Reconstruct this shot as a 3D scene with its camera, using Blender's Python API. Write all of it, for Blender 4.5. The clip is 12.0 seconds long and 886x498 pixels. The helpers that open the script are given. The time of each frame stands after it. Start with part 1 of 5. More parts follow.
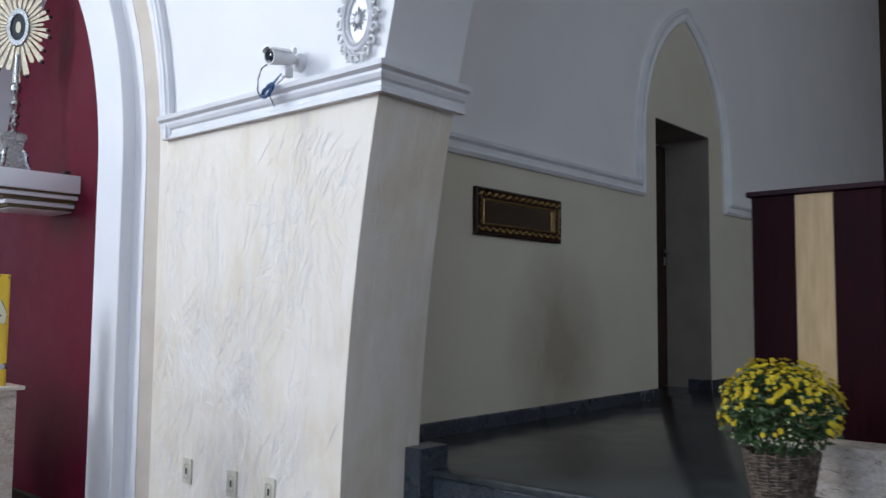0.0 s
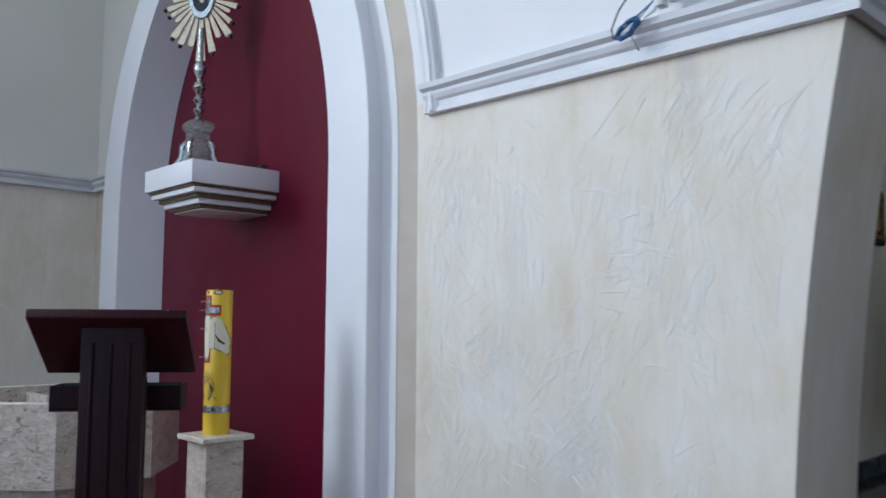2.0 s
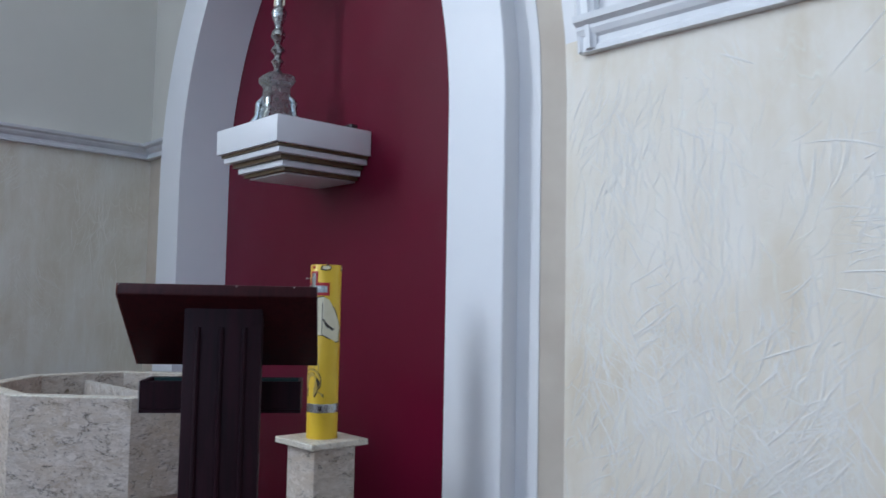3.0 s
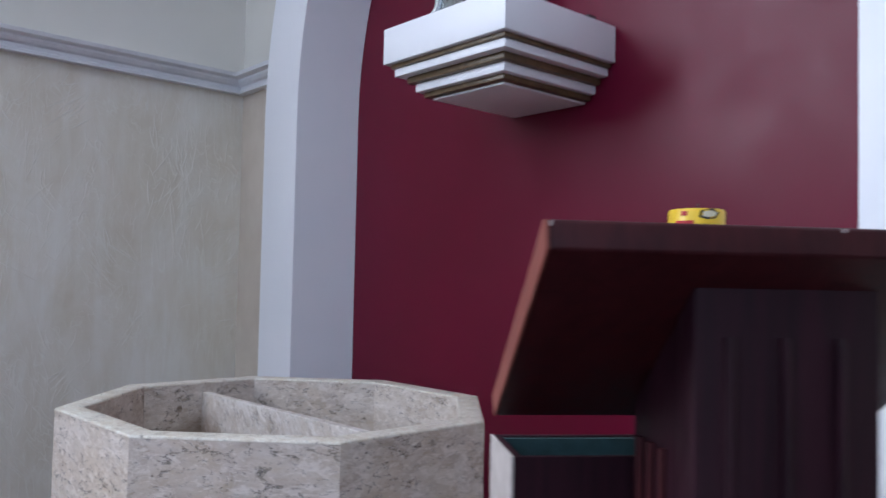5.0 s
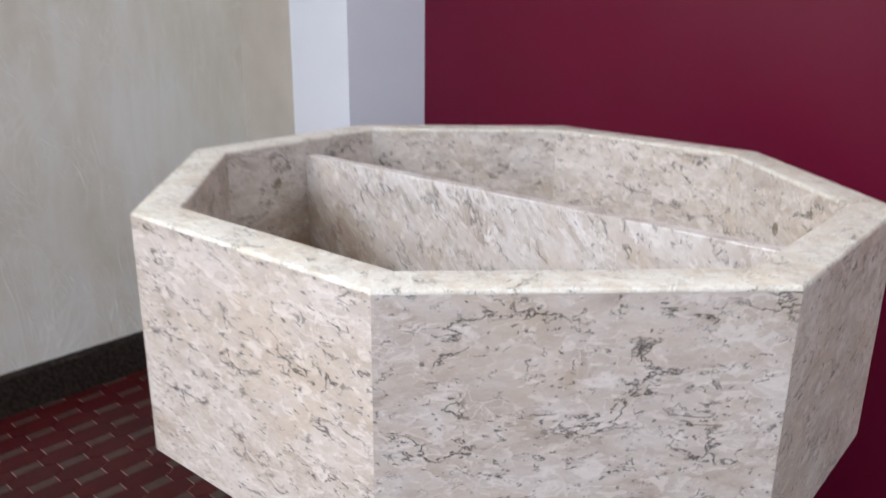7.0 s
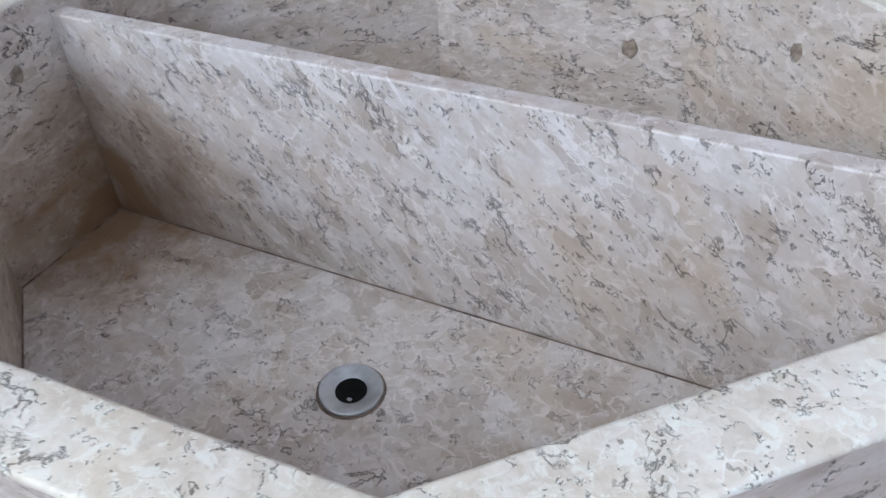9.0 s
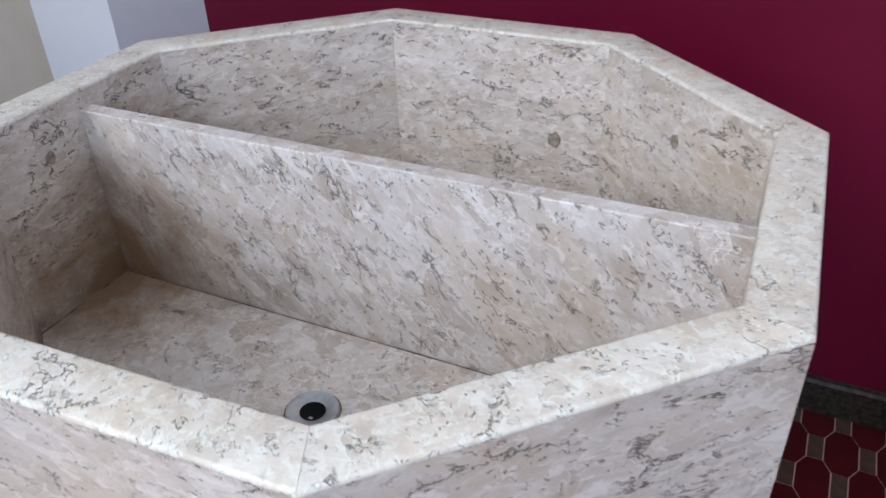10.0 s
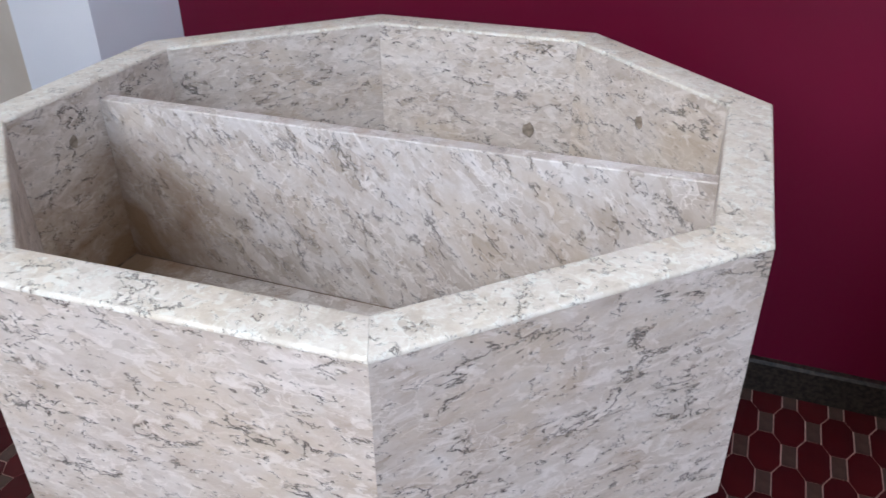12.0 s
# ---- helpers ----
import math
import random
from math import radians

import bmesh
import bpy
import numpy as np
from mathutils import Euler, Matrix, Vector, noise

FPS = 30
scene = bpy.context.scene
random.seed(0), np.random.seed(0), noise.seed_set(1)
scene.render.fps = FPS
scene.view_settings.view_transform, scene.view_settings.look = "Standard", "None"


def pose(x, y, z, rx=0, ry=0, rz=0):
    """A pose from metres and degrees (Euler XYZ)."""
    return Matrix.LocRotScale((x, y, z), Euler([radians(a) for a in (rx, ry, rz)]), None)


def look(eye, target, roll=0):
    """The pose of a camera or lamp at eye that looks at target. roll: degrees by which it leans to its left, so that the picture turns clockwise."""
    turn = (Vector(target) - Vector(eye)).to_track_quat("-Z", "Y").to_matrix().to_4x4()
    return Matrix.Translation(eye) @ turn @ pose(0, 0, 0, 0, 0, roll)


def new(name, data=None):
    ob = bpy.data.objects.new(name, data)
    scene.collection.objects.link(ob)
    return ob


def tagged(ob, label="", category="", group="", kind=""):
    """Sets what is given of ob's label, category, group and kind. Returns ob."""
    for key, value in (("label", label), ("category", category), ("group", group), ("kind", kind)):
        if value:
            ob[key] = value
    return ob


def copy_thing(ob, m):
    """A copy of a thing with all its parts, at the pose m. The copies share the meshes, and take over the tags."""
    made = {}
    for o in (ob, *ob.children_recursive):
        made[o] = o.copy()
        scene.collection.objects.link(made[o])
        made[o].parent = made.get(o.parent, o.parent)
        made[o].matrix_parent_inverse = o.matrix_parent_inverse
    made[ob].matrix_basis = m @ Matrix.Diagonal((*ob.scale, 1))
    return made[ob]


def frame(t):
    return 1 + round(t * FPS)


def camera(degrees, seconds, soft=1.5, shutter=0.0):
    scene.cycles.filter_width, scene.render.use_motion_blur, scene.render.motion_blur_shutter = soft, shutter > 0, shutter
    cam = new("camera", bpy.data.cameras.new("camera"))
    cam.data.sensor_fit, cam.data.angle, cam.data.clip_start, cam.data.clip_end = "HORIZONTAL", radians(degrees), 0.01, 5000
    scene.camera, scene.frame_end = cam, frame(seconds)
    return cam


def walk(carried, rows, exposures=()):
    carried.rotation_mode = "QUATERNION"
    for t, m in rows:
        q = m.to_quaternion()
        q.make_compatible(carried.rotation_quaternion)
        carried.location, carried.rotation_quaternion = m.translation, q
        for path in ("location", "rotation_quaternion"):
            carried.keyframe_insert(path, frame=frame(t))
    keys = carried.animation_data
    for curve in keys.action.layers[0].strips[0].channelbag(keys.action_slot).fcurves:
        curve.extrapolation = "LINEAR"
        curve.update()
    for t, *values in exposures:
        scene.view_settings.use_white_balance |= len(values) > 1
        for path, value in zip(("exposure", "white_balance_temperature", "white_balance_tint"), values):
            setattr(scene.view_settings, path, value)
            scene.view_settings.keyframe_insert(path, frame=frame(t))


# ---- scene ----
cam = camera(57.8, 12.0, shutter=0.35)
PATH = [
    (0, (0.091, 0.477, 1.418), (-1.236, 1.966, 1.561), 0.5),
    (0.5, (-0.276, 0.463, 1.425), (-1.618, 1.939, 1.564), 0.7),
    (1, (-0.667, 0.442, 1.428), (-2.092, 1.836, 1.585), -0.0),
    (1.5, (-1.016, 0.42, 1.433), (-2.446, 1.809, 1.594), 0.3),
    (2, (-1.368, 0.464, 1.457), (-2.811, 1.838, 1.628), 0.3),
    (2.5, (-1.719, 0.472, 1.433), (-3.194, 1.812, 1.602), 0.6),
    (2.7, (-1.854, 0.496, 1.448), (-3.333, 1.834, 1.594), 0.7),
    (4.3, (-3.027, 0.616, 1.421), (-4.492, 1.972, 1.531), 1.9),
    (4.5, (-3.17, 0.657, 1.441), (-4.639, 2.011, 1.546), 1.2),
    (5, (-3.475, 0.697, 1.423), (-4.973, 2.019, 1.502), 1.2),
    (5.5, (-3.786, 0.7, 1.43), (-5.285, 2.024, 1.408), 0.0),
    (6, (-4.07, 0.73, 1.437), (-5.678, 1.916, 1.354), -0.8),
    (6.5, (-4.318, 0.766, 1.403), (-5.885, 1.974, 1.108), -0.9),
    (6.7, (-4.415, 0.77, 1.389), (-5.859, 2.089, 0.97), -0.3),
    (8.3, (-4.892, 1.18, 1.362), (-5.74, 2.486, 0.107), 0.6),
    (8.5, (-4.929, 1.199, 1.381), (-5.684, 2.535, 0.099), -0.1),
    (9, (-4.959, 1.168, 1.444), (-5.649, 2.531, 0.153), -2.5),
    (9.5, (-4.915, 1.101, 1.491), (-5.608, 2.524, 0.269), -2.7),
    (10, (-4.82, 1.021, 1.525), (-5.549, 2.521, 0.42), -1.9),
    (10.5, (-4.783, 0.931, 1.527), (-5.55, 2.459, 0.49), 0.2),
    (11, (-4.826, 0.875, 1.531), (-5.598, 2.41, 0.506), 0.3),
    (11.5, (-4.835, 0.854, 1.515), (-5.552, 2.417, 0.493), -0.5),
    (12, (-4.828, 0.849, 1.505), (-5.447, 2.45, 0.479), -0.6),
]
EXPOSURES = [(0, -0.06, 6350, 9), (0.5, -0.14, 6350, 9), (1.5, -0.32, 6250, 8), (2.5, -0.47, 6000, 6), (4.5, -0.06, 6000, 9), (5.0, -0.06, 6050, 12), (5.5, 0.52, 6450, 13), (6, 0.67, 6450, 13), (6.5, 0.62, 6850, 11), (6.7, 0.60, 6800, 11), (8.5, 0.31, 6000, 9), (9.0, 0.28, 5950, 9), (9.5, 0.36, 6000, 9), (10.5, 0.36, 6250, 11), (12, 0.41, 6280, 11)]
walk(cam, [(t, look(eye, target, roll)) for t, eye, target, roll in PATH], EXPOSURES)

# ---- light: overcast sky outside, high windows in the nave ----
world = bpy.data.worlds.new("sky")
world.use_nodes = True
scene.world = world
wn = world.node_tree
sky = wn.nodes.new("ShaderNodeTexSky")
sky.sky_type, sky.sun_disc = "NISHITA", False
sky.sun_elevation, sky.sun_rotation = radians(40), radians(230)
wn.nodes["Background"].inputs["Strength"].default_value = 0.1
wn.links.new(sky.outputs[0], wn.nodes["Background"].inputs["Color"])


def window_light(eye, target, wide, high, watts, color):
    data = bpy.data.lights.new("window_light", "AREA")
    data.shape, data.size, data.size_y, data.energy, data.color = "RECTANGLE", wide, high, watts, color
    ob = new("window_light", data)
    ob.matrix_world = look(eye, target)
    return ob


DAY = (0.73, 0.84, 1.03)
BLUE_DAY = (0.62, 0.80, 1.10)
window_light((-7.30, -2.6, 4.5), (-2.0, -2.6, 4.5), 1.7, 3.6, 620, (0.83, 0.887, 0.975))
window_light((-2.2, -6.1, 4.2), (-2.2, 0, 4.2), 2.5, 4.4, 140, BLUE_DAY)
window_light((3.6, -6.1, 4.0), (3.6, 0, 4.0), 1.7, 3.6, 95, BLUE_DAY)
# unseen chancel window, added to brighten the side wall there
window_light((6.15, 8.0, 3.4), (0.0, 8.0, 3.4), 1.6, 2.4, 52, (0.86, 0.90, 0.92))


# ---- materials ----
def material(name, rough=0.5, metal=0.0):
    m = bpy.data.materials.new(name)
    m.use_nodes = True
    b = m.node_tree.nodes["Principled BSDF"]
    b.inputs["Roughness"].default_value, b.inputs["Metallic"].default_value = rough, metal
    return m, m.node_tree, b


class Graph:
    """Short-hand for a material's nodes."""

    def __init__(self, tree, bsdf):
        self.tree, self.bsdf = tree, bsdf
        self.coord = tree.nodes.new("ShaderNodeTexCoord").outputs["Object"]

    def mapped(self, scale, turn=(0, 0, 0), where=(0, 0, 0)):
        n = self.tree.nodes.new("ShaderNodeMapping")
        n.inputs["Scale"].default_value, n.inputs["Rotation"].default_value, n.inputs["Location"].default_value = scale, turn, where
        self.tree.links.new(self.coord, n.inputs["Vector"])
        return n.outputs[0]

    def strokes(self, turn, size, where=(0, 0, 0)):
        """Coordinates turned and then drawn out, for brush strokes."""
        n = self.tree.nodes.new("ShaderNodeMapping")
        n.vector_type = "TEXTURE"
        n.inputs["Scale"].default_value, n.inputs["Rotation"].default_value, n.inputs["Location"].default_value = size, turn, where
        self.tree.links.new(self.coord, n.inputs["Vector"])
        return n.outputs[0]

    def noise(self, vector, scale, detail=4.0, rough=0.55, warp=0.0):
        n = self.tree.nodes.new("ShaderNodeTexNoise")
        n.inputs["Scale"].default_value, n.inputs["Detail"].default_value = scale, detail
        n.inputs["Roughness"].default_value, n.inputs["Distortion"].default_value = rough, warp
        self.tree.links.new(vector, n.inputs["Vector"])
        return n.outputs["Fac"]

    def ramp(self, fac, *stops):
        n = self.tree.nodes.new("ShaderNodeValToRGB")
        r = n.color_ramp
        while len(r.elements) < len(stops):
            r.elements.new(0.5)
        for e, (place, c) in zip(r.elements, stops):
            e.position = place
            e.color = (c, c, c, 1) if isinstance(c, (int, float)) else (*c, 1)
        self.tree.links.new(fac, n.inputs[0])
        return n.outputs[0]

    def mix(self, fac, a, b, how="MIX"):
        n = self.tree.nodes.new("ShaderNodeMix")
        n.data_type, n.blend_type = "RGBA", how
        for socket, v in ((n.inputs[0], fac), (n.inputs[6], a), (n.inputs[7], b)):
            if isinstance(v, (int, float)):
                socket.default_value = v
            elif isinstance(v, tuple):
                socket.default_value = (*v, 1)
            else:
                self.tree.links.new(v, socket)
        return n.outputs[2]

    def math(self, how, a, b=0.0):
        n = self.tree.nodes.new("ShaderNodeMath")
        n.operation = how
        for socket, v in ((n.inputs[0], a), (n.inputs[1], b)):
            if isinstance(v, (int, float)):
                socket.default_value = v
            else:
                self.tree.links.new(v, socket)
        return n.outputs[0]

    def bump(self, height, strength, distance, under=None):
        n = self.tree.nodes.new("ShaderNodeBump")
        n.inputs["Strength"].default_value, n.inputs["Distance"].default_value = strength, distance
        self.tree.links.new(height, n.inputs["Height"])
        if under is not None:
            self.tree.links.new(under, n.inputs["Normal"])
        self.tree.links.new(n.outputs[0], self.bsdf.inputs["Normal"])
        return n.outputs[0]

    def put(self, color=None, rough=None):
        if color is not None:
            self.tree.links.new(color, self.bsdf.inputs["Base Color"])
        if rough is not None:
            self.tree.links.new(rough, self.bsdf.inputs["Roughness"])

    def random(self):
        return self.tree.nodes.new("ShaderNodeObjectInfo").outputs["Random"]


def travertine(name, light, mid, dark, squeeze=(1, 1, 2.0), where=(0, 0, 0), stain=False, wide=1.0, lean=0.0, clasts=0.85, pitted=0.9):
    m, tree, b = material(name, 0.45)
    g = Graph(tree, b)
    n = tree.nodes.new("ShaderNodeVectorMath")
    n.operation = "SCALE"
    n.inputs[0].default_value = (7.0, 3.0, 5.0)
    own = g.random()
    tree.links.new(own, n.inputs["Scale"])
    shift = n.outputs["Vector"]

    def cut(offset):
        """Coordinates of one slab: bedding turned by lean, every slab from another place of the quarry."""
        n = tree.nodes.new("ShaderNodeVectorMath")
        tree.links.new(g.strokes((0, radians(lean), 0), tuple(1 / q for q in squeeze), tuple(-o for o in offset)), n.inputs[0])
        tree.links.new(shift, n.inputs[1])
        return n.outputs["Vector"]

    v = cut(where)
    clouds = g.noise(v, 9.0, 7, 0.68, 0.4)
    color = g.ramp(clouds, (0.38, dark), (0.48, mid), (0.58, light))
    fine = g.noise(v, 48.0, 7, 0.7, 0.5)
    color = g.mix(0.42, color, g.ramp(fine, (0.40, dark), (0.5, mid), (0.58, light)))
    # clasts: broken pieces with crisp edges and thin pale seams between some of them
    bent = tree.nodes.new("ShaderNodeVectorMath")
    bent.operation = "MULTIPLY_ADD"
    warp = tree.nodes.new("ShaderNodeTexNoise")
    warp.inputs["Scale"].default_value, warp.inputs["Detail"].default_value = 16.0, 4.0
    tree.links.new(v, warp.inputs["Vector"])
    tree.links.new(warp.outputs["Color"], bent.inputs[0])
    bent.inputs[1].default_value = (0.09, 0.09, 0.09)
    tree.links.new(v, bent.inputs[2])
    for scale, amount, offset in ((15.0, 0.50, 2.0), (38.0, 0.38, 5.0)):
        cell = tree.nodes.new("ShaderNodeTexVoronoi")
        cell.inputs["Scale"].default_value = scale
        tree.links.new(bent.outputs["Vector"], cell.inputs["Vector"])
        tone = g.math("MULTIPLY", cell.outputs["Color"], 1.0)
        area = g.ramp(g.noise(cut((offset, 1.0, offset)), 6.0, 3, 0.6), (0.44, 0.0), (0.56, 1.0))
        area = g.math("MULTIPLY", area, amount * clasts)
        color = g.mix(area, color, g.ramp(tone, (0.15, tuple(0.80 * q for q in dark)), (0.42, mid), (0.75, tuple(min(1.10 * q, 0.8) for q in light))))
        seam = tree.nodes.new("ShaderNodeTexVoronoi")
        seam.feature = "DISTANCE_TO_EDGE"
        seam.inputs["Scale"].default_value = scale
        tree.links.new(bent.outputs["Vector"], seam.inputs["Vector"])
        line = g.ramp(seam.outputs["Distance"], (0.010, 1.0), (0.045, 0.0))
        gate = g.ramp(g.noise(cut((offset, 4.0, 1.0)), 11.0, 3, 0.6), (0.50, 0.0), (0.60, 1.0))
        color = g.mix(g.math("MULTIPLY", g.math("MULTIPLY", line, gate), 0.75 * clasts), color, tuple(min(1.22 * q, 0.82) for q in light))
    # tan clouds, and a tone of its own for every slab
    tan = g.ramp(g.noise(cut((8.0, 1.0, 3.0)), 4.5, 5, 0.65, 0.6), (0.52, 0.0), (0.66, 0.45))
    color = g.mix(tan, color, (mid[0] * 0.98, mid[1] * 0.90, mid[2] * 0.76))
    color = g.mix(g.math("MULTIPLY", own, 0.13), color, dark)
    pale = g.ramp(g.noise(v, 30.0, 6, 0.65, 0.8), (0.55, 0.0), (0.60, 1.0))
    color = g.mix(g.math("MULTIPLY", pale, 0.55), color, tuple(min(1.18 * c, 0.8) for c in light))
    # squiggly open pores: thin contour lines of one noise, broken up by another
    near = g.math("ABSOLUTE", g.math("SUBTRACT", g.noise(v, 60.0, 5, 0.62, 0.4), 0.5))
    lines = g.ramp(near, (0.010 * wide, 1.0), (0.021 * wide, 0.0))
    gate = g.ramp(g.noise(cut((3.1, 7.7, 1.3)), 38.0, 3, 0.6), (0.575, 0.0), (0.600, 1.0))
    halo = g.math("MULTIPLY", g.ramp(near, (0.020, 0.0), (0.034, 1.0), (0.075, 0.0)), gate)
    color = g.mix(g.math("MULTIPLY", halo, 0.55), color, tuple(min(1.2 * c, 0.8) for c in light))
    patch = g.ramp(g.noise(cut((6.1, 2.7, 4.3)), 7.0, 2, 0.5), (0.38, 0.25), (0.6, 1.0))
    pores = g.math("MULTIPLY", g.math("MULTIPLY", lines, gate), patch)
    cracks = g.math("ABSOLUTE", g.math("SUBTRACT", g.noise(v, 14.0, 6, 0.65, 0.3), 0.5))
    cracks = g.ramp(cracks, (0.005, 0.95), (0.013, 0.0))
    cracks = g.math("MULTIPLY", cracks, g.ramp(g.noise(cut((1.4, 0.2, 8.3)), 13.0, 2, 0.5), (0.56, 0.0), (0.61, 1.0)))
    spots = g.ramp(g.noise(v, 95.0, 2, 0.5, 0.3), (0.69, 0.0), (0.73, 0.8))
    holes = g.math("MAXIMUM", g.math("MAXIMUM", pores, cracks), spots)
    color = g.mix(g.math("MULTIPLY", holes, pitted), color, (0.075, 0.058, 0.048))
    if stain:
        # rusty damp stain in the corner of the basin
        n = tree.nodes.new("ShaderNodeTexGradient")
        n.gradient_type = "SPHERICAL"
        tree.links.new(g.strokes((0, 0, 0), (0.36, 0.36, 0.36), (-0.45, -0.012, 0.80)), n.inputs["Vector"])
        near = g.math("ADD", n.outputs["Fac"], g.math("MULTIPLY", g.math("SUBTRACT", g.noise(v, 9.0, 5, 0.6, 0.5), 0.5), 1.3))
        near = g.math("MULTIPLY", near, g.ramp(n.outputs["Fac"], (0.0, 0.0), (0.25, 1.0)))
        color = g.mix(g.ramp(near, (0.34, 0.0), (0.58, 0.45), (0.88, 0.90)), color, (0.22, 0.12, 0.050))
    g.put(color, g.ramp(clouds, (0.3, 0.52), (0.7, 0.36)))
    n = g.bump(g.math("SUBTRACT", 1.0, holes), 0.7, 0.004)
    g.bump(fine, 0.15, 0.002, n)
    return m


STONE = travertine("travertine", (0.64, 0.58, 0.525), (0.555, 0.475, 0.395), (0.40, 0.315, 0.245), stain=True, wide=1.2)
# paler copy of STONE; brighter light on tops is put into the colour
STONE_LIT_TOP = travertine("travertine_lit_top", (0.74, 0.69, 0.61), (0.65, 0.585, 0.49), (0.53, 0.455, 0.36), (2.1, 2.1, 2.1), (4, 2, 0), clasts=0.8, pitted=0.72)
STONE_SLAB = travertine("travertine_slab", (0.64, 0.595, 0.56), (0.545, 0.48, 0.425), (0.42, 0.335, 0.26), (1.0, 1.5, 1.75), (9, 5, 3), True, lean=46.0, clasts=1.15, pitted=0.66)


def plaster(name, light, mid, dark, strength=0.5):
    m, tree, b = material(name, 0.62)
    g = Graph(tree, b)
    streak = g.noise(g.mapped((1, 1, 0.16)), 13.0, 5, 0.62, 0.4)
    clouds = g.noise(g.mapped((1, 1, 0.6)), 3.2, 6, 0.62, 0.5)
    color = g.mix(0.62, g.ramp(streak, (0.34, dark), (0.5, mid), (0.63, light)), g.ramp(clouds, (0.36, dark), (0.48, mid), (0.60, light)))
    # grey, upright drawn-out patch under the cornice
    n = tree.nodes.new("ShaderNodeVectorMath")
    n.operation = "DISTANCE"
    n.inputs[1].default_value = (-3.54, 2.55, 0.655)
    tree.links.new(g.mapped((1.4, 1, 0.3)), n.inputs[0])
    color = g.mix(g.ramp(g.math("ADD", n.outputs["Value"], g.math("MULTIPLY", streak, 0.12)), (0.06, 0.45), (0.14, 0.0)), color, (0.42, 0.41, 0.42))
    # trowel strokes: thin pale ridges in several leaning directions, each in its own patches
    total = None
    for k, (lean, long, most) in enumerate(((4, 14.0, 0.50), (-18, 12.0, 0.53), (24, 12.0, 0.53), (-36, 10.0, 0.56), (40, 10.0, 0.56))):
        a = radians(lean)
        n = g.noise(g.strokes((a, a, 0), (1, 1, long), (k, 2 * k, 0.3 * k)), 25.0, 1.0, 0.4, 0.06)
        ridge = g.ramp(g.math("ABSOLUTE", g.math("SUBTRACT", n, 0.5)), (0.0, 1.0), (0.026, 0.0))
        gate = g.ramp(g.noise(g.mapped((1, 1, 0.7), where=(5 + 3 * k, 1, 2 * k)), 4.5, 2), (most, 0.0), (most + 0.14, 1.0))
        one = g.math("MULTIPLY", ridge, gate)
        total = one if total is None else g.math("MAXIMUM", total, one)
    g.put(g.mix(g.math("MULTIPLY", total, 0.5), color, tuple(min(1.08 * c, 0.85) for c in light)))
    n = g.bump(total, strength * 0.6, 0.004)
    n = g.bump(streak, strength * 0.28, 0.005, n)
    g.bump(g.noise(g.mapped((1, 1, 1)), 160.0, 2), 0.10, 0.002, n)
    return m


PLASTER = plaster("marbled_plaster", (0.84, 0.79, 0.71), (0.79, 0.72, 0.61), (0.71, 0.62, 0.485))
PLASTER_DULL = plaster("marbled_plaster_ochre", (0.80, 0.765, 0.68), (0.735, 0.68, 0.57), (0.66, 0.59, 0.465))


def paint(name, base, other, rough=0.5, scale=1.5, grain=0.06, coat=0.0):
    m, tree, b = material(name, rough)
    g = Graph(tree, b)
    c = g.ramp(g.noise(g.mapped((1, 1, 1)), scale, 4, 0.55), (0.35, base), (0.65, other))
    fine = g.noise(g.mapped((1, 1, 1)), 220.0, 2)
    g.put(c, g.ramp(g.noise(g.mapped((1, 1, 1), where=(2, 3, 4)), 5.0, 3), (0.3, max(rough - 0.06, 0.03)), (0.7, rough + 0.06)))
    g.bump(fine, grain, 0.002)
    b.inputs["Coat Weight"].default_value = coat
    return m


PLASTER_RIDGE = paint("plaster_ridge", (0.82, 0.785, 0.72), (0.86, 0.83, 0.78), 0.55, 9.0)
PLASTER_RIDGE_DULL = paint("plaster_ridge_ochre", (0.74, 0.69, 0.585), (0.79, 0.75, 0.66), 0.6, 9.0)
# tan of the strips beside the niche, with the cove's shade mixed in
TAN = paint("tan_plaster_shaded", (0.56, 0.48, 0.39), (0.64, 0.565, 0.47), 0.6, 4.0)
WHITE = paint("white_paint", (0.78, 0.79, 0.82), (0.83, 0.83, 0.85), 0.45)
WHITE_WALL = paint("white_wall_paint", (0.77, 0.765, 0.775), (0.81, 0.80, 0.80), 0.6)
OFF_WHITE = paint("off_white_wall_paint", (0.63, 0.61, 0.55), (0.67, 0.645, 0.585), 0.6)
CREAM = paint("cream_wall_paint", (0.60, 0.56, 0.445), (0.65, 0.61, 0.50), 0.6, 1.3)
g = Graph(CREAM.node_tree, CREAM.node_tree.nodes["Principled BSDF"])
plain = g.bsdf.inputs["Base Color"].links[0].from_socket
# soft brown patch on the chancel wall below the mirror
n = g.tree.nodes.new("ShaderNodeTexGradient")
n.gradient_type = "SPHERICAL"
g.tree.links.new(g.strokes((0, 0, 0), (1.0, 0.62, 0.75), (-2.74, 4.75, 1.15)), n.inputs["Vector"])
brown_patch = g.math("MULTIPLY", n.outputs["Fac"], g.ramp(g.noise(g.mapped((1, 1, 0.8)), 3.0, 5, 0.6, 0.4), (0.3, 0.55), (0.7, 1.1)))
g.put(g.mix(g.ramp(brown_patch, (0.05, 0.0), (0.65, 0.6)), plain, (0.23, 0.17, 0.105)))
CEILING = paint("ceiling_paint", (0.74, 0.73, 0.70), (0.78, 0.77, 0.75), 0.7)
PURPLE = paint("wine_paint", (0.112, 0.0026, 0.0185), (0.126, 0.0032, 0.022), 0.37, 1.2, 0.05)
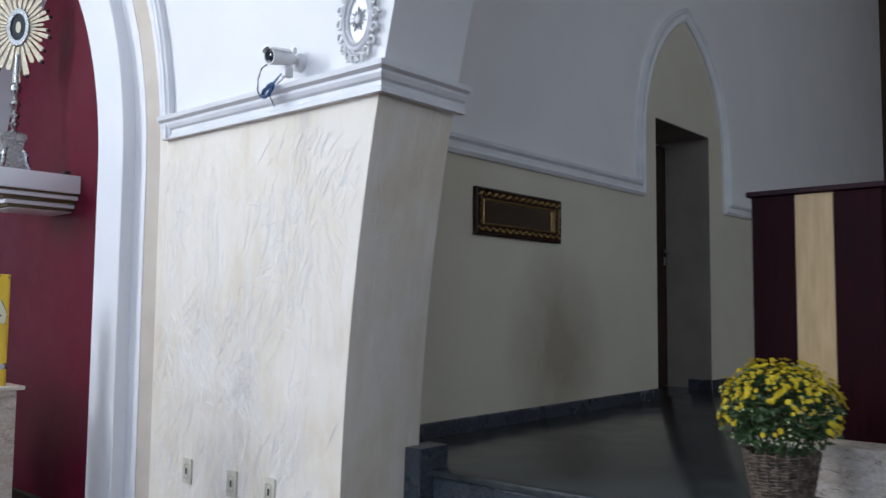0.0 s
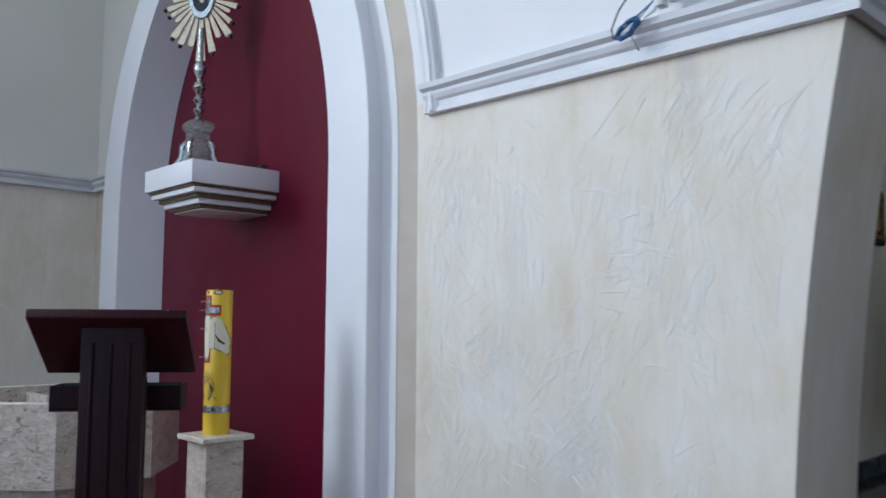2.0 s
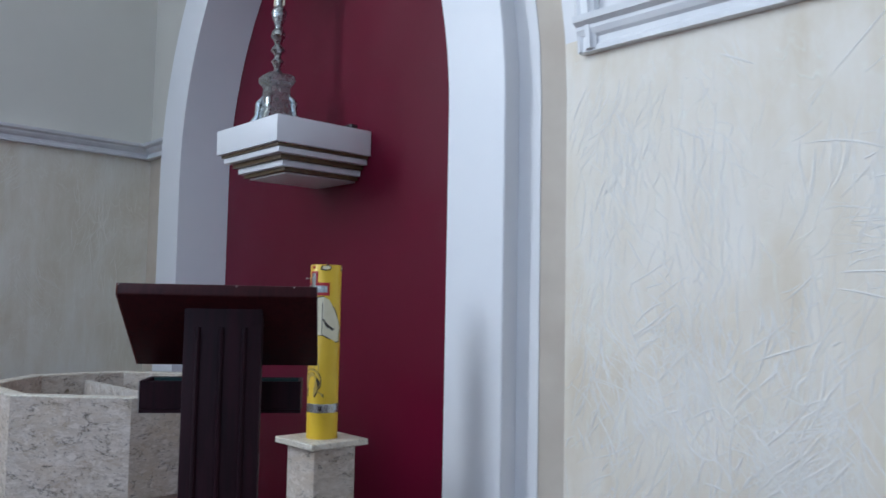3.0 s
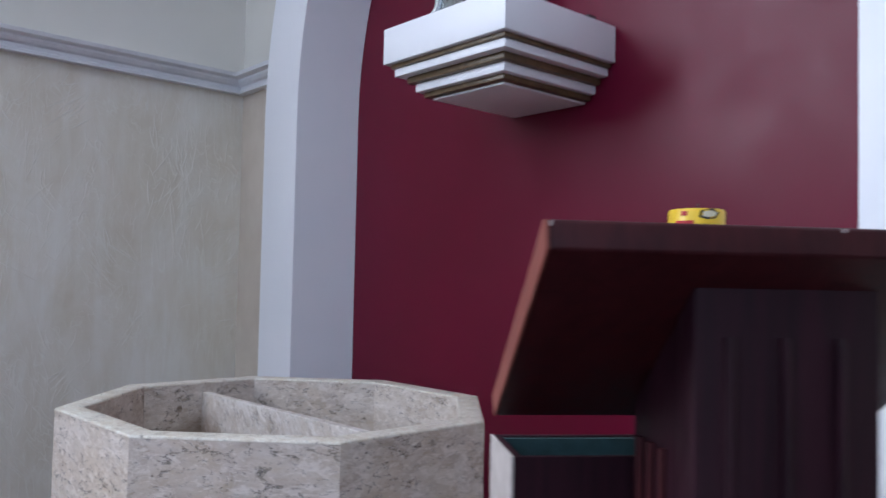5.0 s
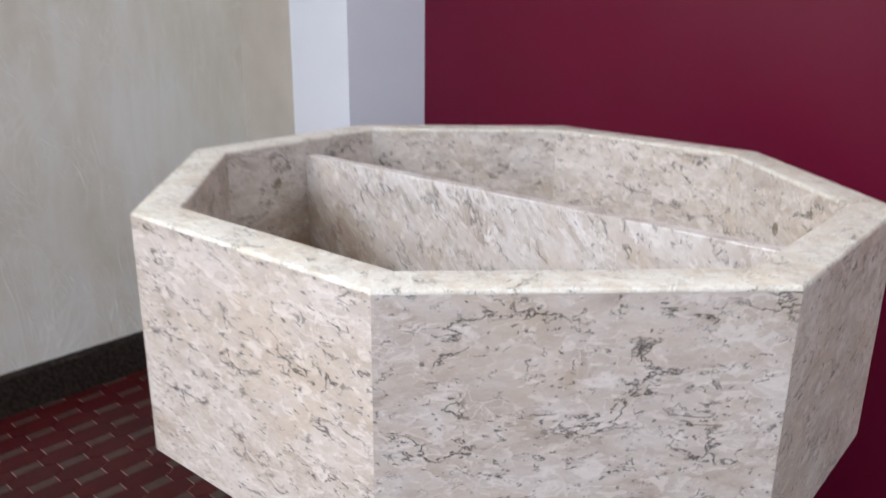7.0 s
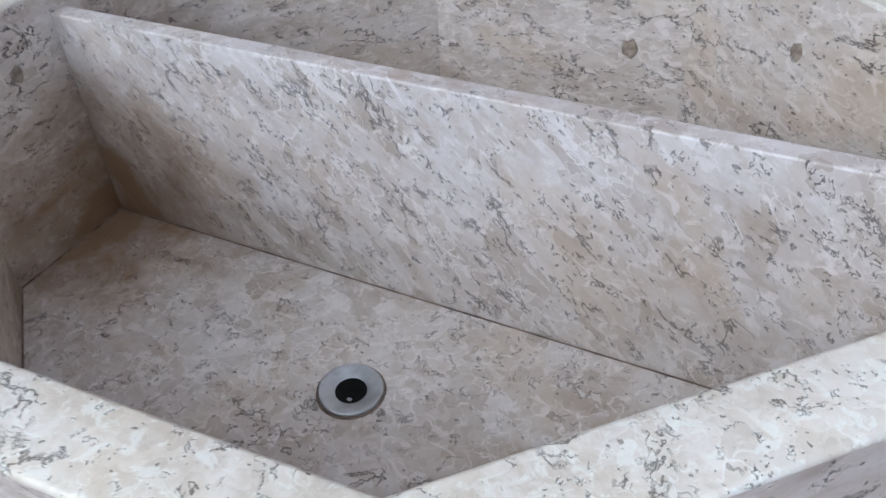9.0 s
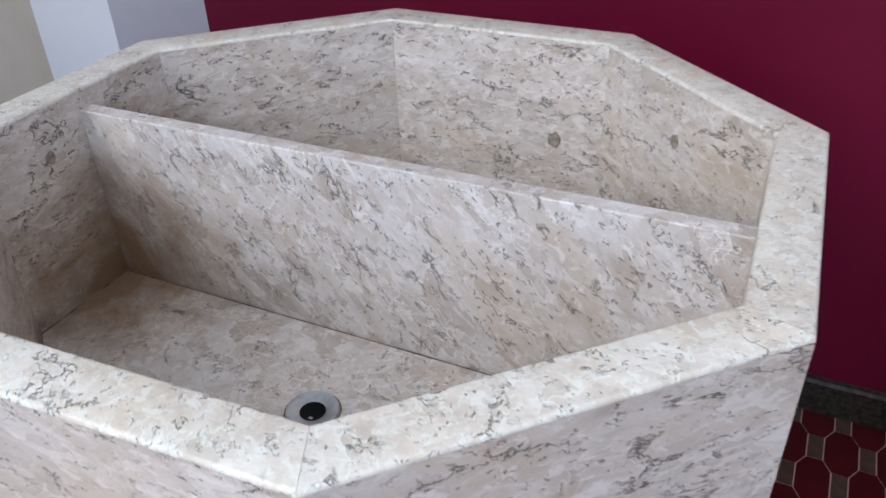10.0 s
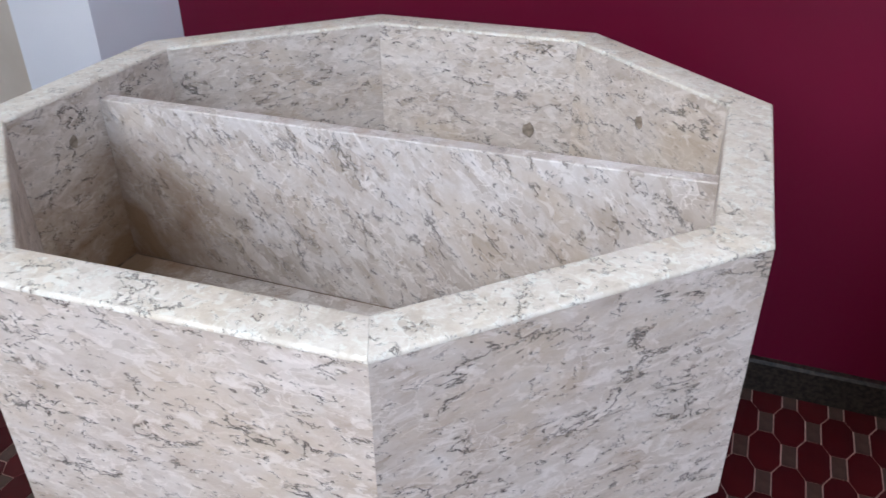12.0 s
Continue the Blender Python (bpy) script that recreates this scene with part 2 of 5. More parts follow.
PURPLE.node_tree.nodes["Principled BSDF"].inputs["Specular IOR Level"].default_value = 0.22
MOULD = paint("moulding_paint", (0.72, 0.73, 0.75), (0.80, 0.80, 0.81), 0.5, 6.0)
GILT = paint("dull_gold_paint", (0.085, 0.052, 0.022), (0.15, 0.095, 0.042), 0.38, 30.0)
GRANITE = paint("dark_granite", (0.028, 0.035, 0.045), (0.075, 0.085, 0.10), 0.28, 90.0, 0.02)
GRANITE_FLOOR = paint("grey_granite_floor", (0.028, 0.033, 0.035), (0.052, 0.059, 0.061), 0.16, 14.0, 0.015)
BASEBOARD = paint("dark_stone_skirting", (0.010, 0.007, 0.005), (0.046, 0.034, 0.025), 0.42, 80.0, 0.03)
GROUT = paint("pink_grout", (0.50, 0.33, 0.28), (0.60, 0.42, 0.36), 0.8, 20.0)
BEZEL = paint("grey_ivory_plastic", (0.40, 0.37, 0.30), (0.46, 0.43, 0.35), 0.45, 30.0)
PLASTIC = paint("ivory_plastic", (0.58, 0.545, 0.44), (0.63, 0.59, 0.48), 0.4, 30.0)
WHITE_METAL = paint("white_enamel", (0.72, 0.72, 0.72), (0.78, 0.78, 0.78), 0.3, 30.0)
BLACK = paint("black_plastic", (0.012, 0.012, 0.013), (0.02, 0.02, 0.022), 0.3, 30.0)
BLUE = paint("blue_cable_jacket", (0.03, 0.12, 0.30), (0.05, 0.17, 0.38), 0.4, 30.0)
TEAL = paint("dark_green_felt", (0.018, 0.05, 0.052), (0.025, 0.065, 0.068), 0.85, 60.0, 0.3)
WAX = paint("yellow_wax", (0.72, 0.46, 0.02), (0.78, 0.52, 0.03), 0.38, 14.0)
RED = paint("red_wax", (0.42, 0.012, 0.02), (0.5, 0.02, 0.03), 0.4, 30.0)
IVORY = paint("ivory_wax", (0.74, 0.68, 0.48), (0.78, 0.72, 0.54), 0.45, 30.0)
HOLE_DARK = paint("drain_hole_dark", (0.004, 0.004, 0.004), (0.008, 0.008, 0.008), 0.55, 40.0)
STRAW = paint("pale_gold_wax", (0.42, 0.29, 0.06), (0.50, 0.36, 0.10), 0.4, 60.0)
INK = paint("dark_line_wax", (0.02, 0.015, 0.012), (0.04, 0.03, 0.02), 0.4, 30.0)
LEAF = paint("chrysanthemum_leaf", (0.035, 0.07, 0.02), (0.06, 0.11, 0.035), 0.55, 30.0, 0.2)
PETAL = paint("yellow_petal", (0.62, 0.47, 0.012), (0.76, 0.60, 0.03), 0.6, 60.0)
BUD = paint("pale_bud", (0.50, 0.55, 0.22), (0.62, 0.62, 0.35), 0.6, 60.0)
PORE = paint("brown_pore", (0.18, 0.14, 0.10), (0.36, 0.29, 0.22), 0.8, 90.0, 0.4)
EDGE = paint("pale_board_edge", (0.42, 0.37, 0.34), (0.52, 0.47, 0.44), 0.6, 40.0)
JOINT = paint("dark_mortar", (0.09, 0.055, 0.035), (0.30, 0.22, 0.17), 0.8, 45.0)
for m, gloss in ((BASEBOARD, 0.25), (HOLE_DARK, 0.08)):
    m.node_tree.nodes["Principled BSDF"].inputs["Specular IOR Level"].default_value = gloss
WICKER = paint("grey_brown_wicker", (0.045, 0.030, 0.020), (0.17, 0.125, 0.09), 0.6, 40.0, 0.3)


def wood(name, a, b2, rough=0.3, coat=0.3):
    m, tree, b = material(name, rough)
    g = Graph(tree, b)
    grain = g.noise(g.mapped((14, 14, 1.2)), 4.0, 5, 0.65, 0.5)
    g.put(g.ramp(grain, (0.35, a), (0.65, b2)), g.ramp(grain, (0.3, rough), (0.7, rough + 0.12)))
    g.bump(grain, 0.12, 0.002)
    b.inputs["Coat Weight"].default_value = coat
    b.inputs["Coat Roughness"].default_value = 0.3
    b.inputs["Specular IOR Level"].default_value = 0.18
    return m


MAHOGANY = wood("dark_mahogany", (0.013, 0.003, 0.0062), (0.027, 0.006, 0.0115), 0.5, 0.0)
MAHOGANY.node_tree.nodes["Principled BSDF"].inputs["Specular IOR Level"].default_value = 0.18
MAHOGANY_RED = wood("red_mahogany", (0.026, 0.004, 0.006), (0.052, 0.009, 0.011), 0.42, 0.05)
RED_LIT = wood("lit_red_wood", (0.16, 0.045, 0.035), (0.26, 0.08, 0.06), 0.5, 0.0)
AMBO_WOOD = wood("deep_red_wood", (0.010, 0.0016, 0.003), (0.020, 0.003, 0.005), 0.45, 0.0)
AMBO_WOOD.node_tree.nodes["Principled BSDF"].inputs["Specular IOR Level"].default_value = 0.06
PANELLING = wood("brown_panelling", (0.05, 0.028, 0.017), (0.085, 0.05, 0.03), 0.5, 0.0)
DOOR_WOOD = wood("dark_brown_wood", (0.022, 0.010, 0.007), (0.040, 0.018, 0.012), 0.4, 0.1)
BLOND = wood("blond_wood", (0.40, 0.27, 0.13), (0.50, 0.35, 0.18), 0.4)


def metal(name, color, rough):
    m, tree, b = material(name, rough, 1.0)
    g = Graph(tree, b)
    n = g.noise(g.mapped((1, 1, 1)), 60.0, 3)
    g.put(g.mix(g.ramp(n, (0.4, 0.0), (0.7, 0.5)), color, tuple(0.55 * c for c in color)), g.ramp(n, (0.3, rough), (0.7, rough + 0.15)))
    return m


SILVER = metal("tarnished_silver", (0.46, 0.48, 0.48), 0.19)
GOLD = metal("pale_gold", (0.48, 0.42, 0.31), 0.42)
STEEL = metal("steel", (0.50, 0.51, 0.53), 0.3)
GOLD_FRAME = metal("antique_gold", (0.42, 0.27, 0.10), 0.36)
MIRROR, _, mb = material("mirror_glass", 0.02, 1.0)
mb.inputs["Base Color"].default_value = (0.75, 0.77, 0.76, 1)
LENS, _, lb = material("lens_glass", 0.05)
lb.inputs["Base Color"].default_value = (0.012, 0.022, 0.035, 1)

# floor tiles: red octagons and brown bricks, each a shade of its own
tm, tree, b = material("red_floor_tile", 0.3)
g = Graph(tree, b)
c = g.ramp(g.noise(g.mapped((1, 1, 1)), 9.0, 3), (0.3, (0.052, 0.0035, 0.005)), (0.7, (0.075, 0.006, 0.007)))
g.put(g.mix(g.math("MULTIPLY", g.random(), 0.35), c, (0.035, 0.004, 0.005)), g.ramp(g.noise(g.mapped((1, 1, 1)), 60.0, 2), (0.3, 0.30), (0.7, 0.42)))
g.bump(g.noise(g.mapped((1, 1, 1)), 140.0, 2), 0.05, 0.001)
b.inputs["Specular IOR Level"].default_value = 0.25
TILE = tm
tm, tree, b = material("brown_floor_tile", 0.35)
g = Graph(tree, b)
c = g.ramp(g.noise(g.mapped((1, 1, 1)), 40.0, 5), (0.35, (0.055, 0.030, 0.022)), (0.65, (0.095, 0.055, 0.040)))
g.put(g.mix(g.math("MULTIPLY", g.random(), 0.4), c, (0.06, 0.035, 0.024)))
g.bump(g.noise(g.mapped((1, 1, 1)), 90.0, 3), 0.15, 0.002)
BRICK = tm


# ---- mesh helpers ----
def part(name, bm, mat, parent=None, label="", smooth=False):
    data = bpy.data.meshes.new(name)
    bmesh.ops.recalc_face_normals(bm, faces=bm.faces)
    bm.to_mesh(data)
    bm.free()
    data.materials.append(mat)
    if smooth:
        for p in data.polygons:
            p.use_smooth = True
        data.set_sharp_from_angle(angle=radians(38))
    ob = new(name, data)
    if parent is not None:
        ob.parent = parent
    if label:
        ob["label"] = label
    return ob


def thing(name, x, y, z, label, category, group="", turn=0.0):
    ob = new(name)
    ob.matrix_world = pose(x, y, z, 0, 0, turn)
    return tagged(ob, label, category, group)


def structure(ob, label, category):
    return tagged(ob, label, category, kind="structure")


def box(x0, x1, y0, y1, z0, z1, bevel=0.0, bm=None):
    """A box between two corners; bevel rounds all its edges."""
    own = bmesh.new()
    m = Matrix.Translation(((x0 + x1) / 2, (y0 + y1) / 2, (z0 + z1) / 2)) @ Matrix.Diagonal((abs(x1 - x0), abs(y1 - y0), abs(z1 - z0), 1))
    bmesh.ops.create_cube(own, size=1, matrix=m)
    if bevel:
        bmesh.ops.bevel(own, geom=own.edges[:], offset=bevel, segments=2, affect="EDGES", profile=0.5)
    return merged(own, bm)


def merged(own, bm):
    if bm is None:
        return own
    data = bpy.data.meshes.new("scratch")
    own.to_mesh(data)
    own.free()
    bm.from_mesh(data)
    bpy.data.meshes.remove(data)
    return bm


def prism(points, lift, bm=None, bevel=0.0):
    """A flat polygon of 3D points, drawn out by the vector lift."""
    own = bmesh.new()
    low = [own.verts.new(p) for p in points]
    high = [own.verts.new(Vector(p) + Vector(lift)) for p in points]
    n = len(low)
    own.faces.new(low)
    own.faces.new(high[::-1])
    for i in range(n):
        own.faces.new((low[i], low[(i + 1) % n], high[(i + 1) % n], high[i]))
    if bevel:
        bmesh.ops.recalc_face_normals(own, faces=own.faces)
        bmesh.ops.bevel(own, geom=own.edges[:], offset=bevel, segments=2, affect="EDGES", profile=0.5)
    return merged(own, bm)


def lathe(profile, n=24, where=(0, 0, 0), bm=None, flat=1.0):
    """Turns (radius, height) points round z."""
    own = bmesh.new()
    rings = []
    for r, h in profile:
        if r < 1e-5:
            rings.append([own.verts.new((where[0], where[1], where[2] + h))])
        else:
            rings.append([own.verts.new((where[0] + r * math.cos(2 * math.pi * i / n), where[1] + flat * r * math.sin(2 * math.pi * i / n), where[2] + h)) for i in range(n)])
    for a, c in zip(rings, rings[1:]):
        for i in range(n):
            j = (i + 1) % n
            if len(a) == 1 and len(c) == 1:
                continue
            if len(a) == 1:
                own.faces.new((a[0], c[j], c[i]))
            elif len(c) == 1:
                own.faces.new((a[i], a[j], c[0]))
            else:
                own.faces.new((a[i], a[j], c[j], c[i]))
    return merged(own, bm)


def sweep(path, normal, profile, closed_path=False, bm=None):
    """Draws a closed profile [(side, up)] along a flat path with mitred corners: up along normal, side to the left of the way."""
    own = bmesh.new()
    normal = Vector(normal).normalized()
    pts = [Vector(p) for p in path]
    n = len(pts)
    rings = []
    for i, p in enumerate(pts):
        before = pts[i - 1] if i or closed_path else None
        after = pts[(i + 1) % n] if i < n - 1 or closed_path else None
        d0 = (p - before).normalized() if before is not None else (after - p).normalized()
        d1 = (after - p).normalized() if after is not None else d0
        s0, s1 = normal.cross(d0), normal.cross(d1)
        s = (s0 + s1).normalized()
        s /= max(s.dot(s0), 0.3)
        rings.append([own.verts.new(p + s * a + normal * c) for a, c in profile])
    k = len(profile)
    for a, c in zip(rings, rings[1:] + (rings[:1] if closed_path else [])):
        for i in range(k):
            own.faces.new((a[i], a[(i + 1) % k], c[(i + 1) % k], c[i]))
    if not closed_path:
        own.faces.new(rings[0])
        own.faces.new(rings[-1][::-1])
    return merged(own, bm)


def tube(points, radius, n=8, bm=None, taper=None):
    """A round tube through points."""
    own = bmesh.new()
    pts = [Vector(p) for p in points]
    rings = []
    for i, p in enumerate(pts):
        d = (pts[min(i + 1, len(pts) - 1)] - pts[max(i - 1, 0)]).normalized()
        u = d.orthogonal().normalized() if i == 0 else (rings_u - d * rings_u.dot(d)).normalized()
        rings_u = u
        w = d.cross(u)
        r = radius if taper is None else radius * taper[i]
        rings.append([own.verts.new(p + (u * math.cos(2 * math.pi * j / n) + w * math.sin(2 * math.pi * j / n)) * r) for j in range(n)])
    for a, c in zip(rings, rings[1:]):
        for j in range(n):
            own.faces.new((a[j], a[(j + 1) % n], c[(j + 1) % n], c[j]))
    own.faces.new(rings[0][::-1])
    own.faces.new(rings[-1])
    return merged(own, bm)


# ---- the setting ----
NICHE_L, NICHE_R, SPRING, RADIUS = -6.384, -4.148, 2.12, 1.80
NICHE_C = (NICHE_L + NICHE_R) / 2
BAND, FACE_Y, BACK_Y, WALL_Y = 0.275, 2.435, 2.71, 2.552
LEFT_X, LEFT_Y = -7.11, 2.56
FLOOR = 0.065
TOP = 7.0


def arch_line(offset, left, right, spring, radius, foot, steps=14):
    """A pointed arch in (across, up), grown by offset, from its left foot over the apex to its right foot."""
    mid, r = (left + right) / 2, radius + offset
    cl, cr = left + radius, right - radius
    rise = math.sqrt(r * r - (mid - cr) ** 2)
    top = math.asin(rise / r)
    pts = [(left - offset, foot)]
    pts += [(cl - r * math.cos(top * i / steps), spring + r * math.sin(top * i / steps)) for i in range(steps + 1)]
    pts += [(cr + r * math.cos(top * (steps - i) / steps), spring + r * math.sin(top * (steps - i) / steps)) for i in range(1, steps + 1)]
    return pts + [(right + offset, foot)]


def arch_wall(bm, line, x0, x1, z0, z1, y0, y1):
    """Wall between x0 and x1 round the arch line, as prisms beside and above it."""
    for (xa, za), (xb, zb) in zip(line, line[1:]):
        lo, hi = max(min(za, zb), z0), min(max(za, zb), z1)
        if hi - lo < 1e-4:
            continue

        def across(z):
            return xa + (xb - xa) * (z - za) / (zb - za)

        side = x0 if zb > za else x1
        if side is None:
            continue
        prism([(side, y0, lo), (across(lo), y0, lo), (across(hi), y0, hi), (side, y0, hi)], (0, y1 - y0, 0), bm)


def pier_x(z):
    return -2.277 + max(z - 0.45, 0) ** 2 / 17.0


outer = arch_line(BAND, NICHE_L, NICHE_R, SPRING, RADIUS, 0)
cove = arch_line(BAND + 0.165, NICHE_L, NICHE_R, SPRING, RADIUS, 0)
apex = max(z for x, z in outer)
apex_cove = max(z for x, z in cove)
DADO, WEST_DADO = 2.30, 2.35

# left of the niche: narrow plaster strip, and above the dado the painted wall
bm = bmesh.new()
arch_wall(bm, outer[: len(outer) // 2 + 1], LEFT_X, None, 0, WEST_DADO, LEFT_Y, 2.95)
structure(part("wall_strip", bm, TAN), "narrow tan plaster wall strip beside the niche", "wall")
bm = bmesh.new()
arch_wall(bm, outer[: len(outer) // 2 + 1], LEFT_X, None, WEST_DADO, TOP, LEFT_Y, 2.95)
box(LEFT_X, NICHE_C, LEFT_Y, 2.95, apex, TOP, 0, bm)
structure(part("wall_above_strip", bm, OFF_WHITE), "cream painted wall above the dado moulding", "wall")

# right of the niche: turned cove strip, plastered pier wall below and white wall above
bm = bmesh.new()
half = len(outer) // 2
white_cove = bmesh.new()
for i in range(half, len(outer) - 1):
    (xa, za), (xb, zb) = outer[i], outer[i + 1]
    (ca, ua), (cb, ub) = cove[i], cove[i + 1]
    (ma, va), (mb, vb) = [tuple(0.5 * (p + q) for p, q in zip(*pair)) for pair in ((outer[i], cove[i]), (outer[i + 1], cove[i + 1]))]
    prism([(xa, 2.505, za), (xb, 2.505, zb), (mb, 2.520, vb), (ma, 2.520, va)], (0, 0.3, 0), white_cove)
    prism([(ma, 2.523, va), (mb, 2.523, vb), (cb, WALL_Y, ub), (ca, WALL_Y, ua)], (0, 0.3, 0), bm)
structure(part("wall_cove", bm, TAN), "smooth tan plaster cove beside the niche arch", "wall")
structure(part("wall_cove_edge", white_cove, WHITE_WALL), "white painted edge of the cove beside the arch", "wall")


def right_wall(bm, z0, z1, steps):
    def cove_x(z):
        for (xa, za), (xb, zb) in zip(cove[half:], cove[half + 1:]):
            if zb <= z <= za:
                return xa + (xb - xa) * (z - za) / (zb - za)
        return NICHE_C

    for i in range(steps):
        lo, hi = z0 + (z1 - z0) * i / steps, z0 + (z1 - z0) * (i + 1) / steps
        prism([(cove_x(lo), WALL_Y, lo), (pier_x(lo), WALL_Y, lo), (pier_x(hi), WALL_Y, hi), (cove_x(hi), WALL_Y, hi)], (0, 0.43, 0), bm)
    bmesh.ops.remove_doubles(bm, verts=bm.verts[:], dist=1e-4)


bm = bmesh.new()
right_wall(bm, 0, DADO, 26)
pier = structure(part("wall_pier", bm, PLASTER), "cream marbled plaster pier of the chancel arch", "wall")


def trowel_strokes(seed, place, count, patches):
    """Thin raised plaster ridges lying on a wall, in loose bunches; place(u, v, h) puts them on it."""
    rng = random.Random(seed)
    bm = bmesh.new()
    for p in range(patches):
        cu, cv, lean = rng.random(), rng.random(), rng.gauss(0, 30)
        wide, tall = rng.uniform(0.03, 0.11), rng.uniform(0.05, 0.20)
        for k in range(int(count * rng.uniform(0.4, 1.6))):
            along = rng.choice((1, 1, 1.6, 0.5)) * rng.uniform(0.05, 0.15)
            turn, bend = radians(lean + rng.gauss(0, 14)), rng.gauss(0, 0.25)
            du, dv = rng.gauss(0, wide), rng.gauss(0, tall)
            w = rng.choice((0.6, 1.0, 1.0, 1.7)) * rng.uniform(0.0010, 0.0022)
            rows = []
            for i in range(6):
                f = i / 5 - 0.5
                a = turn + bend * f
                c = (du + along * f * math.sin(a), dv + along * f * math.cos(a))
                k2 = w * (1 - (2 * f) ** 2) ** 0.5 + 0.0002
                n = (math.cos(a) * k2, -math.sin(a) * k2)
                rows.append([place(cu, cv, c[0] - n[0], c[1] - n[1], -0.0003), place(cu, cv, *c, 0.58 * k2), place(cu, cv, c[0] + n[0], c[1] + n[1], -0.0003)])
            if any(q is None for r in rows for q in r):
                continue
            rows = [[bm.verts.new(q) for q in r] for r in rows]
            for r0, r1 in zip(rows, rows[1:]):
                for i in range(2):
                    bm.faces.new((r0[i], r0[i + 1], r1[i + 1], r1[i]))
    return bm


def on_pier(cu, cv, du, dv, h):
    z = 0.15 + 2.03 * cv + dv
    x0, x1 = NICHE_R + BAND + 0.165, pier_x(min(max(z, 0), 2.23)) - 0.02
    x = x0 + (x1 - x0) * cu + du
    return (x, WALL_Y - h, z) if x0 < x < x1 and 0.05 < z < 2.21 else None


tagged(part("trowel_strokes", trowel_strokes(5, on_pier, 36, 95), PLASTER_RIDGE, pier, "pale raised trowel strokes", True), kind="stuff")
bm = bmesh.new()
right_wall(bm, DADO, TOP, 30)
structure(part("wall_above_pier", bm, WHITE_WALL), "white painted wall above the pier cornice", "wall")

# chipped paint low on the pier
pier = bpy.data.objects["wall_pier"]
rng = random.Random(8)
for x, z, r in ((-3.517, 0.668, 0.017), (-3.562, 0.698, 0.013), (-3.49, 0.650, 0.007), (-3.46, 0.98, 0.005), (-3.52, 0.90, 0.004), (-3.40, 0.80, 0.004), (-3.56, 1.02, 0.004)):
    ring = [(x + r * 0.6 * rng.uniform(0.7, 1.2) * math.cos(a), WALL_Y - 0.001, z + r * 1.5 * rng.uniform(0.7, 1.2) * math.sin(a)) for a in (k * math.pi / 6 for k in range(12))]
    part("chip", prism(ring, (0, 0.003, 0)), WHITE_WALL, pier)

# wine-red back of the niche
structure(part("wall_niche", box(-6.9, -3.4, BACK_Y, 2.95, 0, TOP), PURPLE), "wine-red painted back wall of the niche", "wall")

# white arch band round the niche
band_path = [(x, FACE_Y, z) for x, z in arch_line(0, NICHE_L, NICHE_R, SPRING, RADIUS, 0, 20)]
bm = sweep(band_path, (0, -1, 0), [(0, 0), (-0.055, -(BACK_Y - FACE_Y) + 0.002), (BAND, -0.19), (BAND, -0.004), (BAND - 0.004, 0)])
structure(part("niche_arch", bm, WHITE, smooth=True), "white painted pointed arch framing the niche", "arch")

# left wall with a tall window, back wall with the entrance, right wall
bm = bmesh.new()
for y0, y1, z0, z1 in ((-1.7, 2.95, 0, WEST_DADO), (-6.2, -3.5, 0, WEST_DADO), (-3.5, -1.7, 0, WEST_DADO)):
    box(-7.5, LEFT_X, y0, y1, z0, z1, 0, bm)
west = structure(part("wall_west", bm, PLASTER_DULL), "ochre marbled plaster wall below the dado", "wall")


def on_west(cu, cv, du, dv, h):
    y, z = -1.2 + 3.7 * cu + du, 0.2 + 2.1 * cv + dv
    return (LEFT_X + h, y, z) if -1.3 < y < 2.6 and 0.12 < z < 2.30 else None


tagged(part("trowel_strokes", trowel_strokes(8, on_west, 30, 95), PLASTER_RIDGE_DULL, west, "pale raised trowel strokes", True), kind="stuff")
bm = bmesh.new()
for y0, y1, z0, z1 in ((-1.7, 2.95, WEST_DADO, TOP), (-6.2, -3.5, WEST_DADO, TOP), (-3.5, -1.7, 6.35, TOP), (-3.5, -1.7, WEST_DADO, 2.65)):
    box(-7.5, LEFT_X, y0, y1, z0, z1, 0, bm)
structure(part("wall_west_upper", bm, OFF_WHITE), "cream painted upper wall", "wall")
bm = bmesh.new()
for x0, x1, z0, z1 in ((-7.5, -3.5, 0, TOP), (-0.9, 2.7, 0, TOP), (4.5, 6.3, 0, TOP), (-3.5, -0.9, 6.45, TOP), (2.7, 4.5, 5.85, TOP), (-3.5, -0.9, 0, 1.95), (2.7, 4.5, 0, 2.15)):
    box(x0, x1, -6.3, -6.0, z0, z1, 0, bm)
structure(part("wall_south", bm, WHITE_WALL), "white painted entrance wall of the nave", "wall")
bm = bmesh.new()
for y0, y1, z0, z1 in ((-6.0, 7.2, -0.2, TOP), (8.8, 13.0, -0.2, TOP), (7.2, 8.8, -0.2, 2.2), (7.2, 8.8, 4.6, TOP)):
    box(6.0, 6.3, y0, y1, z0, z1, 0, bm)
structure(part("wall_east", bm, WHITE_WALL), "white painted side wall", "wall")
structure(part("ceiling", box(-7.5, 6.3, -6.3, 13.3, TOP, TOP + 0.2), CEILING), "plain pale ceiling", "ceiling")
structure(part("ground", box(-60, 60, -60, 60, -0.35, -0.25), GRANITE_FLOOR), "grey ground outside", "ground")

